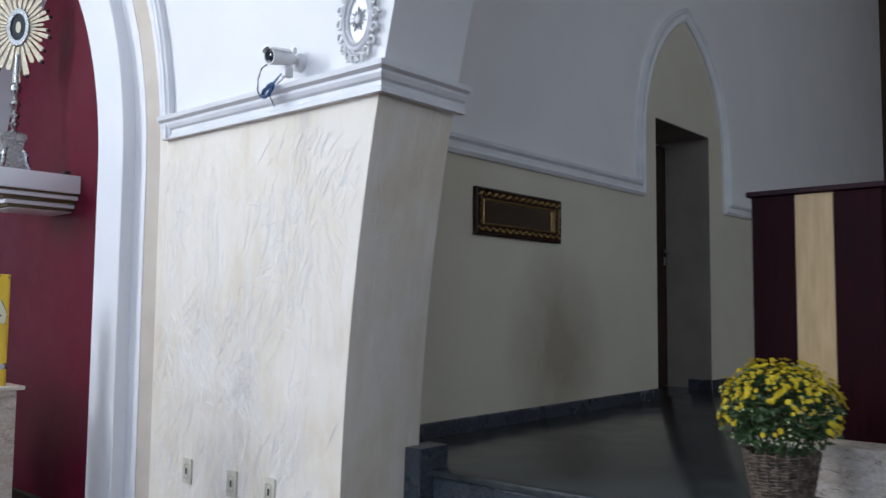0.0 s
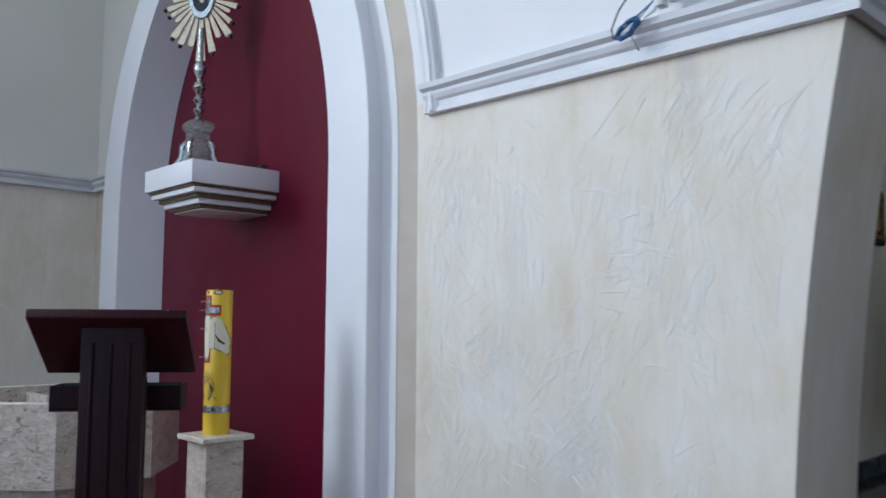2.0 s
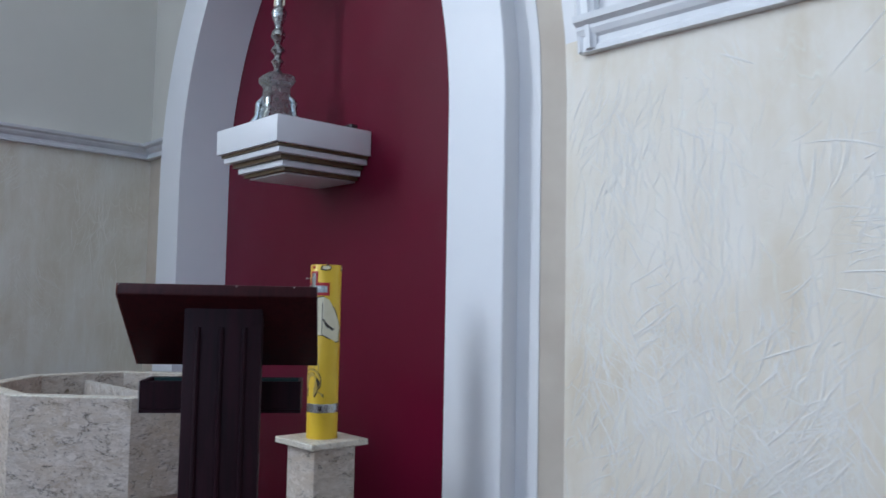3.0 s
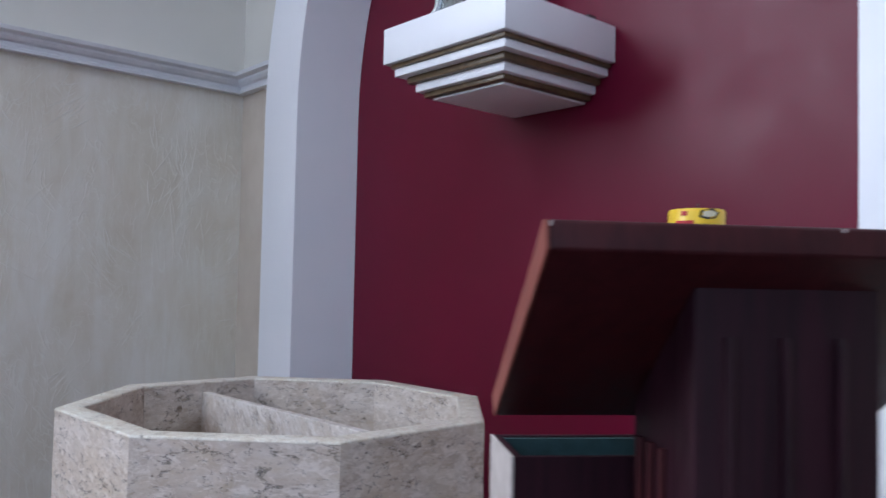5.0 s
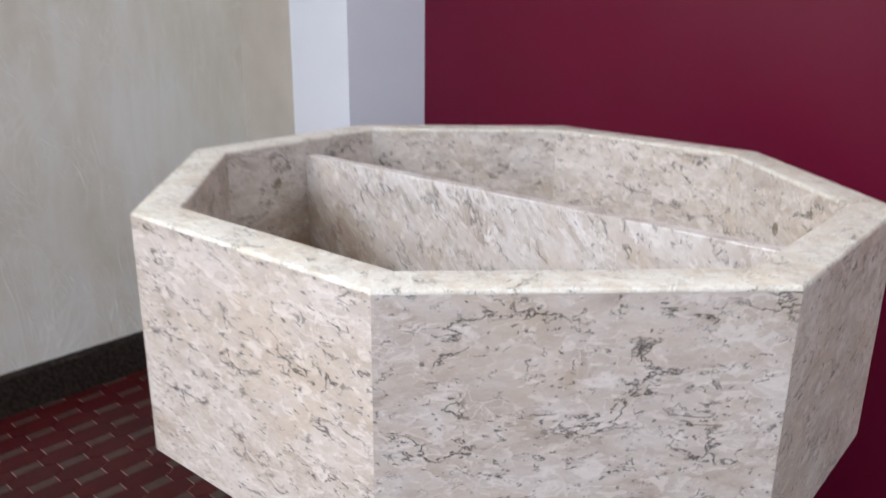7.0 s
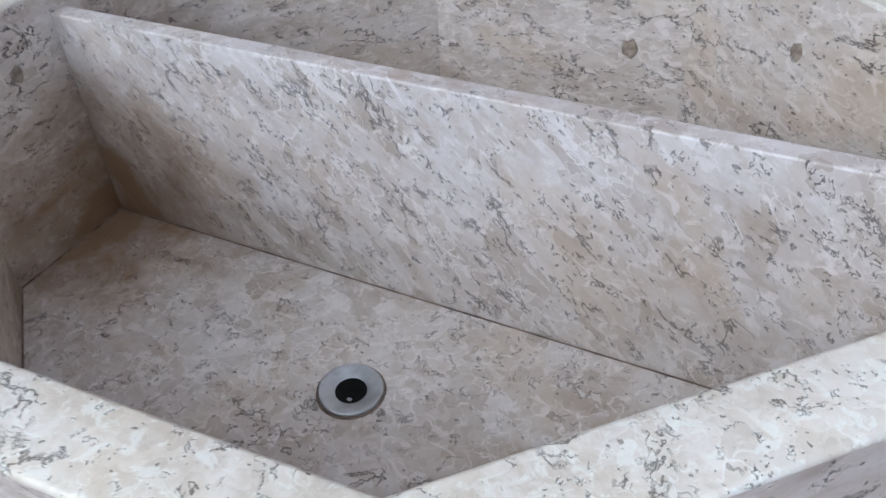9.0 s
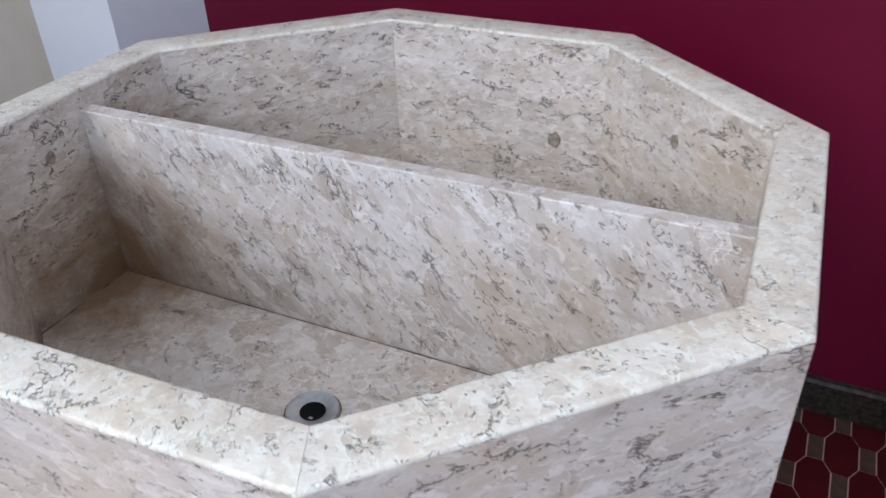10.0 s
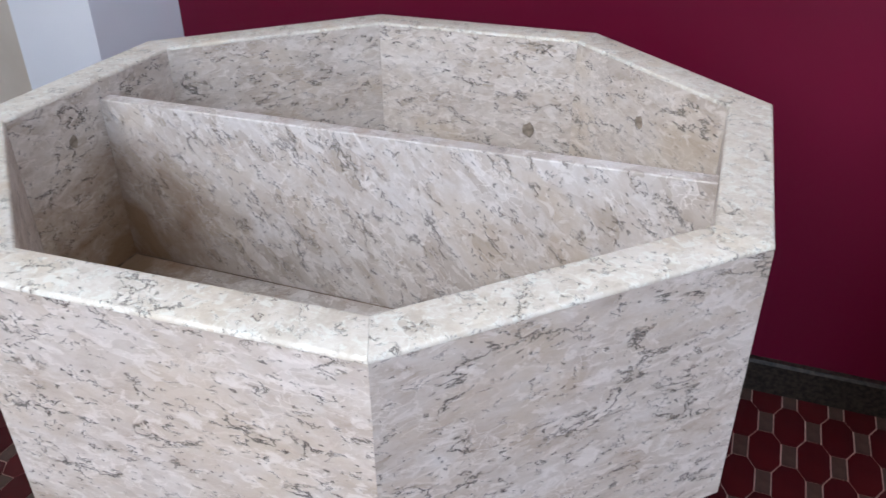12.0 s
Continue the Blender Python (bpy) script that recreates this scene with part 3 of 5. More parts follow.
# chancel: side wall with a doorway, end wall
CX, CFLOOR = -2.74, 0.745
DOOR_A, DOOR_B, DOOR_TOP = 6.092, 7.072, 2.885
door_arch = arch_line(0, 5.84, 7.40, 2.70, 1.208, DADO, 10)
bm = bmesh.new()
for y0, y1, z0, z1 in ((3.03, DOOR_A, 0, DADO), (DOOR_B, 13, 0, DADO), (DOOR_A, DOOR_B, 0, CFLOOR - 0.03)):
    box(CX - 0.46, CX, y0, y1, z0, z1, 0, bm)
for (ya, za), (yb, zb) in zip(door_arch, door_arch[1:]):
    lo, hi = min(za, zb), max(za, zb)
    if hi - lo < 1e-4:
        continue
    first, inner = ((ya, yb), DOOR_A) if zb > za else ((yb, ya), DOOR_B)
    for a, b2 in ((lo, min(hi, DOOR_TOP)), (max(lo, DOOR_TOP), hi)):
        if b2 - a < 1e-4:
            continue

        def along(z):
            return first[0] + (first[1] - first[0]) * (z - lo) / (hi - lo)

        stop = inner if a < DOOR_TOP - 1e-4 else 6.62
        prism([(CX, along(a), a), (CX, stop, a), (CX, stop, b2), (CX, along(b2), b2)], (-0.46, 0, 0), bm)
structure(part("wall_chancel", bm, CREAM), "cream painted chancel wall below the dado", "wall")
bm = bmesh.new()
for (ya, za), (yb, zb) in zip(door_arch, door_arch[1:]):
    lo, hi = min(za, zb), max(za, zb)
    if hi - lo < 1e-4:
        continue
    first, side = ((ya, yb), 3.03) if zb > za else ((yb, ya), 13.0)
    prism([(CX, first[0], lo), (CX, side, lo), (CX, side, hi), (CX, first[1], hi)], (-0.46, 0, 0), bm)
box(CX - 0.46, CX, 3.03, 13.0, max(z for y, z in door_arch), TOP, 0, bm)
structure(part("wall_chancel_upper", bm, WHITE_WALL), "pale painted chancel wall above the dado", "wall")
structure(part("wall_chancel_end", box(-3.2, 6.0, 13.0, 13.3, 0, TOP), PANELLING), "brown panelled end wall of the chancel", "wall")
structure(part("wall_sacristy", box(-5.0, -3.23, 5.6, 7.6, CFLOOR, 3.2), CREAM), "plain wall behind the doorway", "wall")

# thin sheets, darker than the wall, laid over the doorway's reveal and head
REVEAL_TAUPE = paint("taupe_reveal_colour", (0.26, 0.225, 0.19), (0.31, 0.27, 0.23), 0.55, 3.0)
lining = structure(part("door_lining", box(CX - 0.455, CX - 0.003, DOOR_B - 0.006, DOOR_B + 0.002, CFLOOR + 0.001, DOOR_TOP), REVEAL_TAUPE), "thin taupe sheet on the doorway reveal", "lining")
part("head_lining", box(CX - 0.455, CX - 0.003, DOOR_A, DOOR_B - 0.007, DOOR_TOP - 0.006, DOOR_TOP + 0.002), REVEAL_TAUPE, lining)
part("skirting_block", box(CX - 0.20, CX - 0.003, DOOR_B - 0.026, DOOR_B - 0.0065, CFLOOR + 0.001, CFLOOR + 0.076), GRANITE, lining, "dark granite skirting")

# mouldings
CORNICE = [(0.0, 0.0), (0.030, 0.0), (0.030, 0.018), (0.022, 0.030), (0.022, 0.052), (0.034, 0.062), (0.042, 0.082), (0.042, 0.096), (0.062, 0.108), (0.066, 0.132), (0.0, 0.132)]
corner = -3.60
right_frame = [(x, z) for x, z in arch_line(BAND + 0.235, NICHE_L, NICHE_R, SPRING, RADIUS, 2.24, 18)]
path = [(x, WALL_Y, z) for x, z in right_frame[len(right_frame) // 2:] if z > 2.26] + [(right_frame[-1][0] - 0.003, WALL_Y, 2.245)]
FRAME = [(0.0, 0.0), (0.0, 0.03), (-0.014, 0.036), (-0.024, 0.03), (-0.034, 0.03), (-0.044, 0.045), (-0.060, 0.045), (-0.066, 0.036), (-0.075, 0.03), (-0.075, 0.0)]
structure(part("trim_arch", sweep(path, (0, -1, 0), [(-a, c) for a, c in FRAME]), MOULD), "white moulding following the niche arch", "moulding")
px = pier_x(2.24)
path = [(px + 0.01, 3.01, 2.222), (px + 0.01, WALL_Y, 2.222), (right_frame[-1][0], WALL_Y, 2.244)]
structure(part("trim_pier", sweep(path, (0, 0, 1), [(a, 0.84 * c) for a, c in CORNICE]), MOULD), "white stepped cornice round the pier", "moulding")
left_corner = [(NICHE_L - BAND - 0.004, LEFT_Y, 2.272), (LEFT_X, LEFT_Y, 2.272), (LEFT_X, -1.6, 2.30)]
structure(part("trim_west", sweep(left_corner, (0, 0, 1), [(1.4 * a, 0.045 + 0.66 * c) for a, c in CORNICE]), MOULD), "white dado moulding on the west wall", "moulding")
path = [(CX, 3.05, DADO)] + [(CX, y, z) for y, z in door_arch] + [(CX, 13.0, DADO)]
DADO_PROFILE = [(-0.05, 0.0), (-0.05, 0.02), (-0.03, 0.035), (-0.01, 0.025), (0.015, 0.025), (0.03, 0.045), (0.05, 0.05), (0.06, 0.0)]
structure(part("trim_chancel", sweep(path, (1, 0, 0), DADO_PROFILE), MOULD), "white dado moulding arching over the doorway", "moulding")

# skirtings
SKIRT = [(0, 0), (0.02, 0), (0.02, 0.090), (0.014, 0.098), (0, 0.100)]
structure(part("baseboard_niche", sweep([(NICHE_R, BACK_Y, FLOOR), (NICHE_L, BACK_Y, FLOOR)], (0, 0, 1), SKIRT), BASEBOARD), "dark polished stone skirting under the wine-red wall", "skirting")
structure(part("baseboard_west", sweep([(NICHE_L - BAND - 0.01, LEFT_Y, FLOOR), (LEFT_X, LEFT_Y, FLOOR), (LEFT_X, -6.0, FLOOR)], (0, 0, 1), [(a, 1.4 * c) for a, c in SKIRT]), BASEBOARD), "dark polished stone skirting under the plaster wall", "skirting")
SKIRT2 = [(0, 0), (-0.02, 0), (-0.02, 0.066), (-0.014, 0.074), (0, 0.076)]
bm = sweep([(CX, 3.05, CFLOOR), (CX, DOOR_A, CFLOOR)], (0, 0, 1), SKIRT2)
sweep([(CX, DOOR_B, CFLOOR), (CX, 13.0, CFLOOR)], (0, 0, 1), SKIRT2, bm=bm)
structure(part("baseboard_chancel", bm, GRANITE), "dark granite skirting of the chancel", "skirting")
structure(part("baseboard_pier", box(-2.30, -2.185, 2.90, 3.075, 0.3, 0.835, 0.004), GRANITE), "dark granite skirting block at the pier's foot", "skirting")

# raised chancel floor with a curved front edge, and its steps
def stair_outline(y, x1):
    return [(-2.26 + (x1 + 2.26) * i / 12, y + 0.33 * (i / 12) ** 1.2 * (1 - 0.35 * i / 12)) for i in range(13)]


structure(part("door_sill", box(CX - 0.46, CX - 0.002, DOOR_A + 0.001, DOOR_B - 0.001, CFLOOR - 0.029, CFLOOR), GRANITE_FLOOR), "dark granite sill in the doorway", "sill")
edge = stair_outline(2.96, 1.5)
pts = [(x, y, CFLOOR - 0.03) for x, y in edge] + [(6.0, edge[-1][1], CFLOOR - 0.03), (6.0, 13.0, CFLOOR - 0.03), (CX, 13.0, CFLOOR - 0.03), (CX, 3.04, CFLOOR - 0.03), (-2.26, 3.04, CFLOOR - 0.03)]
structure(part("floor_chancel", prism(pts, (0, 0, 0.03), None, 0.008), GRANITE_FLOOR, smooth=True), "polished dark grey granite chancel floor", "floor")
for n in range(4):
    e = [(x, y - 0.30 * n + 0.02) for x, y in edge]
    top = CFLOOR - 0.034 - 0.186 * n
    pts = [(x, y, -0.02) for x, y in e] + [(6.0, e[-1][1], -0.02), (6.0, 3.8, -0.02), (-2.26, 3.8, -0.02)]
    if top > 0.02:
        structure(part("step", prism(pts, (0, 0, top + 0.02), None, 0.006), GRANITE), "dark granite step up to the chancel", "step")


# ---- octagonal font ----
FX, FY, RIM = -5.29, 1.762, 1.108


# the eight corners of the rim, a slightly uneven octagon
OUT = [(-5.063, 1.290), (-4.768, 1.586), (-4.780, 1.985), (-5.076, 2.249), (-5.489, 2.243), (-5.796, 1.950), (-5.795, 1.555), (-5.485, 1.272)]


def shrunk(points, d):
    """The polygon with all its sides moved inwards by d."""
    made = []
    for k, p in enumerate(points):
        p, a, c = Vector(p), Vector(points[k - 1]), Vector(points[(k + 1) % len(points)])
        d0, d1 = (p - a).normalized(), (c - p).normalized()
        n0, n1 = Vector((-d0.y, d0.x)), Vector((-d1.y, d1.x))
        n = (n0 + n1).normalized()
        made.append(tuple(p + n * (d / n.dot(n0))))
    return made


IN = shrunk(OUT, 0.058)
BOTTOM, BASIN = 0.768, 0.802
font = thing("baptismal_font", FX, FY, 0, "octagonal beige travertine baptismal font with a dividing slab", "font")


def font_part(name, bm, mat, parent=font, label="", smooth=False):
    for v in bm.verts:
        v.co -= Vector((FX, FY, 0)) if parent is font else Vector((0, 0, 0))
    return part(name, bm, mat, parent, label, smooth)


for i in range(8):
    j = (i + 1) % 8
    (ax, ay), (bx, by), (cx, cy), (dx, dy) = OUT[i], OUT[j], IN[j], IN[i]
    u = Vector((bx - ax, by - ay, 0)).normalized() * 0.00015
    # upright slab of the wall, and the rim piece that caps it
    mitre = [(ax + u.x, ay + u.y), (bx - u.x, by - u.y), (cx - u.x, cy - u.y), (dx + u.x, dy + u.y)]
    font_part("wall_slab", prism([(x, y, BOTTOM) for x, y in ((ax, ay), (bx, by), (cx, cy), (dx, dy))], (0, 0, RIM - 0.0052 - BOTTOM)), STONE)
    bm = prism([(x, y, RIM - 0.005) for x, y in mitre], (0, 0, 0.005))
    long = [e for e in bm.edges if all(v.co.z > RIM - 0.001 for v in e.verts) and abs((e.verts[1].co - e.verts[0].co).normalized().dot(u.normalized())) > 0.95]
    bmesh.ops.bevel(bm, geom=long, offset=0.0042, segments=3, affect="EDGES", profile=0.5)
    font_part("rim", bm, STONE_LIT_TOP, smooth=True)
font_part("basin_floor", prism([(x, y, BOTTOM + 0.001) for x, y in shrunk(OUT, 0.03)], (0, 0, BASIN - BOTTOM)), STONE_SLAB)
font_part("divider", prism([(-5.7385, 1.753, BASIN + 0.001), (-4.827, 1.753, BASIN + 0.001), (-4.827, 1.753, 1.086), (-5.7385, 1.753, 1.078)], (0, 0.024, 0), None, 0.002), STONE_SLAB, label="upright slab dividing the basin")
font_part("joint", box(-5.735, -4.832, 1.7517, 1.7528, BASIN + 0.001, BASIN + 0.0022), JOINT, label="dark mortar joint")
font_part("joint", sweep([(x, y, BASIN + 0.001) for x, y in shrunk(OUT, 0.0592)], (0, 0, 1), [(-0.001, 0), (0.001, 0), (0.001, 0.0012), (-0.001, 0.0012)], True), JOINT)
foot = shrunk(OUT, 0.09)
for i in range(8):
    j = (i + 1) % 8
    (ax, ay), (bx, by) = foot[i], foot[j]
    c = Vector((FX, FY))
    inner = [tuple(c + (Vector(p) - c) * 0.9) for p in (foot[j], foot[i])]
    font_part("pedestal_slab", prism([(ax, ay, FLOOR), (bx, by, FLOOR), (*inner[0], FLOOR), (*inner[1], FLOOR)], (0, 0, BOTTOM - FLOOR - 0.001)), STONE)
drain = part("drain", lathe([(0.0165, 0.0010), (0.0178, 0.0016), (0.0285, 0.0050), (0.0325, 0.0054), (0.0340, 0.0042), (0.0345, 0.0)], 40), STEEL, font, "round steel drain", True)
drain.location = (-5.292 - FX, 1.603 - FY, BASIN + 0.001)
# flat black disc stands for the dark inside the opening
part("drain_hole", lathe([(0, 0.0008), (0.010, 0.0008), (0.0170, 0.0011)], 24), HOLE_DARK, drain, "flat black disc for the dark drain opening")
# small steel block added for the glint in the opening
part("strainer_bar", box(0.002, 0.007, -0.0130, -0.0095, 0.0010, 0.0026, 0.0006), STEEL, drain, "small steel block for the glint in the drain")
part("gasket", lathe([(0.0346, 0.0), (0.0346, 0.0012), (0.0362, 0.0010), (0.0364, 0.0)], 40), JOINT, drain, "dark sealing line")
for (x, y, z), n in (((-4.966, 2.0745, 1.022), (-0.66, -0.75)), ((-5.176, 2.188, 0.936), (0, -1)), ((-5.7385, 1.685, 1.035), (1, 0))):
    bm = lathe([(0.0, 0.0015), (0.008, 0.0013), (0.011, 0.0005), (0.0115, 0.0)], 10)
    for v in bm.verts:
        v.co.y *= 1.2 + 0.2 * math.sin(5 * v.co.x * 100)
    hole = part("filled_pore", bm, PORE, font, "large brown pore in the stone", True)
    d = Vector((*n, 0)).normalized()
    hole.matrix_local = Matrix.LocRotScale(Vector((x - FX, y - FY, z)), d.to_track_quat("Z", "Y"), None)

# ---- wall bracket with the monstrance ----
bracket = thing("wall_bracket", -5.238, BACK_Y, 1.987, "white stepped wall bracket lined in dull gold", "bracket")
steps = [("top_block", 0.000, 2.118, 2.232, WHITE, "white block"), ("gilt_fillet", 0.014, 2.104, 2.118, GILT, "dull gold fillet"),
         ("white_roll", 0.022, 2.078, 2.104, WHITE, ""), ("gilt_cove", 0.046, 2.056, 2.078, GILT, "dull gold cove"),
         ("white_roll", 0.062, 2.028, 2.056, WHITE, ""), ("gilt_cove", 0.078, 2.010, 2.028, GILT, "dull gold cove"), ("bottom_plate", 0.095, 2.002, 2.010, WHITE, "")]
for name, inset, z0, z1, mat, label in steps:
    inset *= 1.2
    bm = box(-0.27 + inset, 0.27 - inset, -0.49 + inset, -0.002, *(0.118 + (z - 2.118) * (1 if z > 2.118 else 0.97) for z in (z0, z1)), 0.003)
    part(name, bm, mat, bracket, label, True)

mon = thing("monstrance", -5.36, 2.44, 2.2192, "silver monstrance with a sunburst of pale gilt rays", "monstrance", turn=38)
bm = lathe([(0, 0), (0.120, 0), (0.124, 0.014), (0.100, 0.032), (0.088, 0.07), (0.076, 0.11), (0.070, 0.150), (0.090, 0.158), (0.098, 0.174), (0.088, 0.186), (0.04, 0.194), (0, 0.196)], 4)
TALL = 1.5
for v in bm.verts:
    v.co.z *= TALL
bmesh.ops.bevel(bm, geom=bm.edges[:], offset=0.006, segments=2, affect="EDGES")
part("foot", bm, SILVER, mon, smooth=True)
for s in range(4):
    a = radians(90 * s)
    d = Vector((math.cos(a), math.sin(a), 0))
    pts = [d * 0.062 + Vector((0, 0, 0.12)), d * 0.088 + Vector((0, 0, 0.10)), d * 0.094 + Vector((0, 0, 0.06)), d * 0.115 + Vector((0, 0, 0.035)), d * 0.128 + Vector((0, 0, 0.012))]
    pts = [Vector((p.x, p.y, p.z * TALL)) for p in pts]
    part("scroll", tube(pts, 0.015, 8, None, (0.6, 1, 0.8, 1.2, 0.9)), SILVER, mon, smooth=True)
    bm = bmesh.new()
    bmesh.ops.create_uvsphere(bm, u_segments=10, v_segments=8, radius=0.016, matrix=Matrix.Translation(d * 0.060 + Vector((0, 0, 0.085 * TALL))) @ Matrix.Diagonal((0.6, 0.9, 2.2, 1)))
    part("boss", bm, SILVER, mon, smooth=True)
knots = [(0.012, 0.17), (0.018, 0.185), (0.011, 0.20), (0.016, 0.225), (0.024, 0.245), (0.014, 0.262), (0.011, 0.28), (0.026, 0.31), (0.020, 0.33), (0.012, 0.345), (0.018, 0.37), (0.028, 0.395), (0.022, 0.425), (0.012, 0.44), (0.016, 0.47), (0.024, 0.50), (0.028, 0.535), (0.020, 0.56), (0.013, 0.57), (0.012, 0.80)]
knots = [(1.3 * r, 0.285 + (z - 0.17) * 0.82) for r, z in knots]
part("stem", lathe([(0, 0.285)] + knots + [(0, knots[-1][1])], 16), SILVER, mon, smooth=True)
HUB = 0.98
bm = lathe([(0.062, -0.014), (0.085, -0.014), (0.092, 0.0), (0.085, 0.014), (0.062, 0.014), (0.062, -0.014)], 32)
bmesh.ops.transform(bm, matrix=pose(0, 0, HUB, 90) @ Matrix.Diagonal((0.85, 1.45, 1, 1)), verts=bm.verts)
part("ring", bm, SILVER, mon, smooth=True)
bm = lathe([(0, -0.005), (0.063, -0.005), (0.063, 0.005), (0, 0.005)], 28)
bmesh.ops.transform(bm, matrix=pose(0, 0, HUB, 90) @ Matrix.Diagonal((0.85, 1.45, 1, 1)), verts=bm.verts)
part("lunette", bm, LENS, mon, "dark oval glass")
bm = lathe([(0, -0.008), (0.022, -0.008), (0.022, 0.008), (0, 0.008)], 20)
bmesh.ops.transform(bm, matrix=pose(0, 0, HUB, 90) @ Matrix.Diagonal((0.8, 1.7, 1, 1)), verts=bm.verts)
part("lunette_core", bm, IVORY, mon, smooth=True)
for i in range(30):
    a = 2 * math.pi * i / 30
    far = (1.0, 0.80, 0.92)[i % 3] / math.hypot(math.sin(a) / 0.20, math.cos(a) / 0.36)
    d, s = Vector((math.sin(a), 0, math.cos(a))), Vector((math.cos(a), 0, -math.sin(a)))
    w0, w1 = 0.006, (0.017 if i % 3 else 0.020) * far / 0.25
    c = Vector((0, 0, HUB))
    bm = prism([c + d * 0.070 - s * w0 + Vector((0, -0.003, 0)), c + d * far - s * w1 + Vector((0, -0.003, 0)), c + d * (far + 0.012) + Vector((0, -0.003, 0)), c + d * far + s * w1 + Vector((0, -0.003, 0)), c + d * 0.070 + s * w0 + Vector((0, -0.003, 0))], (0, 0.006, 0), None, 0.0015)
    part("ray", bm, GOLD, mon)
    if i % 3 != 1:
        o = c + d * (far + 0.004)
        part("ray_stud", tube([o, o + d * 0.016, o + d * 0.022], 0.011, 8, None, (1.0, 1.1, 0.5)), BLACK, mon, "dark stud", True)
plinth = thing("small_plug_box", -5.03, 2.64, 2.2195, "small grey plastic box lying on the bracket", "box")
part("body", box(-0.025, 0.025, -0.02, 0.02, 0, 0.028, 0.004), BLACK, plinth, smooth=True)
part("cable", tube([(-0.02, 0, 0.01), (-0.05, 0.01, 0.006), (-0.09, 0.03, 0.005), (-0.13, 0.03, 0.005)], 0.003, 6), BLACK, plinth, smooth=True)

# ---- paschal candle on its marble pedestal ----
CXX, CYY, PED = -4.265, 2.01, 1.005
pedestal = thing("candle_pedestal", CXX, CYY, 0, "square beige marble pedestal with a thin cap slab", "pedestal")
for z0, z1 in ((FLOOR, 0.36), (0.362, 0.765), (0.767, PED - 0.021)):
    part("block", box(-0.078, 0.078, -0.078, 0.078, z0, z1, 0.003), STONE, pedestal)
part("cap", box(-0.108, 0.108, -0.108, 0.108, PED - 0.02, PED, 0.004), STONE_LIT_TOP, pedestal, "thin cap slab")
candle = thing("paschal_candle", CXX, CYY, PED, "thick yellow paschal candle with dove, cross and omega reliefs", "candle", turn=6)
CR, CH = 0.050, 0.556
part("wax_body", lathe([(0, 0), (CR, 0), (CR, 0.003), (CR, CH - 0.004), (CR - 0.003, CH), (0.02, CH - 0.003), (0, CH - 0.003)], 40), WAX, candle, smooth=True)
part("wick", tube([(0, 0, CH - 0.004), (0.002, 0, CH + 0.012)], 0.0015, 6), INK, candle)


def on_candle(points, thick, mat, name, label=""):
    """A flat outline (angle in mm round the wax, height in mm) bent round the candle as a thin relief."""
    bm = bmesh.new()
    n = len(points)
    rows = []
    for r in (CR + 0.0002, CR + thick):
        rows.append([bm.verts.new((r * math.sin(a / 35.5), -r * math.cos(a / 35.5), h / 1000)) for a, h in points])
    for i in range(n):
        bm.faces.new((rows[0][i], rows[0][(i + 1) % n], rows[1][(i + 1) % n], rows[1][i]))
    f = bm.faces.new(rows[1])
    bmesh.ops.triangulate(bm, faces=[f])
    return part(name, bm, mat, candle, label)


def bar(a0, a1, h0, h1, n=6):
    return [(a0 + (a1 - a0) * i / n, h0) for i in range(n + 1)] + [(a1 + (a0 - a1) * i / n, h1) for i in range(n + 1)]


def grown(points, d):
    ca, ch = sum(p[0] for p in points) / len(points), sum(p[1] for p in points) / len(points)
    return [(a + d * (1 if a > ca else -1), h + d * (1 if h > ch else -1)) for a, h in points]


on_candle(bar(-12, 12, 275, 534), 0.0008, RED, "cross_edge", "red cross outline")
on_candle(bar(-40, 40, 456, 498, 12), 0.0009, RED, "cross_edge")
on_candle(bar(-7, 7, 281, 528), 0.0014, SILVER, "cross_shaft", "silver cross")
on_candle(bar(-35, 35, 466, 488, 12), 0.0016, SILVER, "cross_bar")
wing = [(9, 435), (15, 449), (28, 452), (40, 442), (52, 411), (64, 376), (73, 348), (67, 335), (67, 311), (58, 308), (41, 321), (28, 331), (9, 329)]
for side in (1, -1):
    on_candle([(a * side, h) for a, h in grown(wing, 2.5)], 0.0017, INK, "dove_edge", "dark outline")
    on_candle([(a * side, h) for a, h in wing], 0.0024, IVORY, "dove_wing", "ivory dove wing")
    on_candle([(a * side, h) for a, h in ((25, 382), (34, 356), (47, 345), (71, 343), (70, 349), (50, 352), (39, 362), (28, 382))], 0.0029, INK, "feather_line")
on_candle(bar(-10, 10, 310, 456), 0.0026, IVORY, "dove_body", "ivory dove body")
on_candle([(-9, 300), (0, 288), (9, 300), (8, 330), (-8, 330)], 0.0027, IVORY, "dove_tail")
arc = [(25 * math.cos(radians(a)), 183 + 38 * math.sin(radians(a))) for a in range(-50, 231, 14)]
inner = [(14 * math.cos(radians(a)), 183 + 27 * math.sin(radians(a))) for a in range(230, -51, -14)]
omega = [(31, 134), (30, 144)] + arc + [(-30, 144), (-31, 134), (-8, 134)] + inner + [(8, 134)]
on_candle(grown(omega, 2.0), 0.0008, INK, "omega_edge", "dark outline")
on_candle(omega, 0.0014, STRAW, "omega", "pale gold omega letter")
on_candle(bar(-4, 4, 543, 551, 2), 0.001, RED, "top_mark")
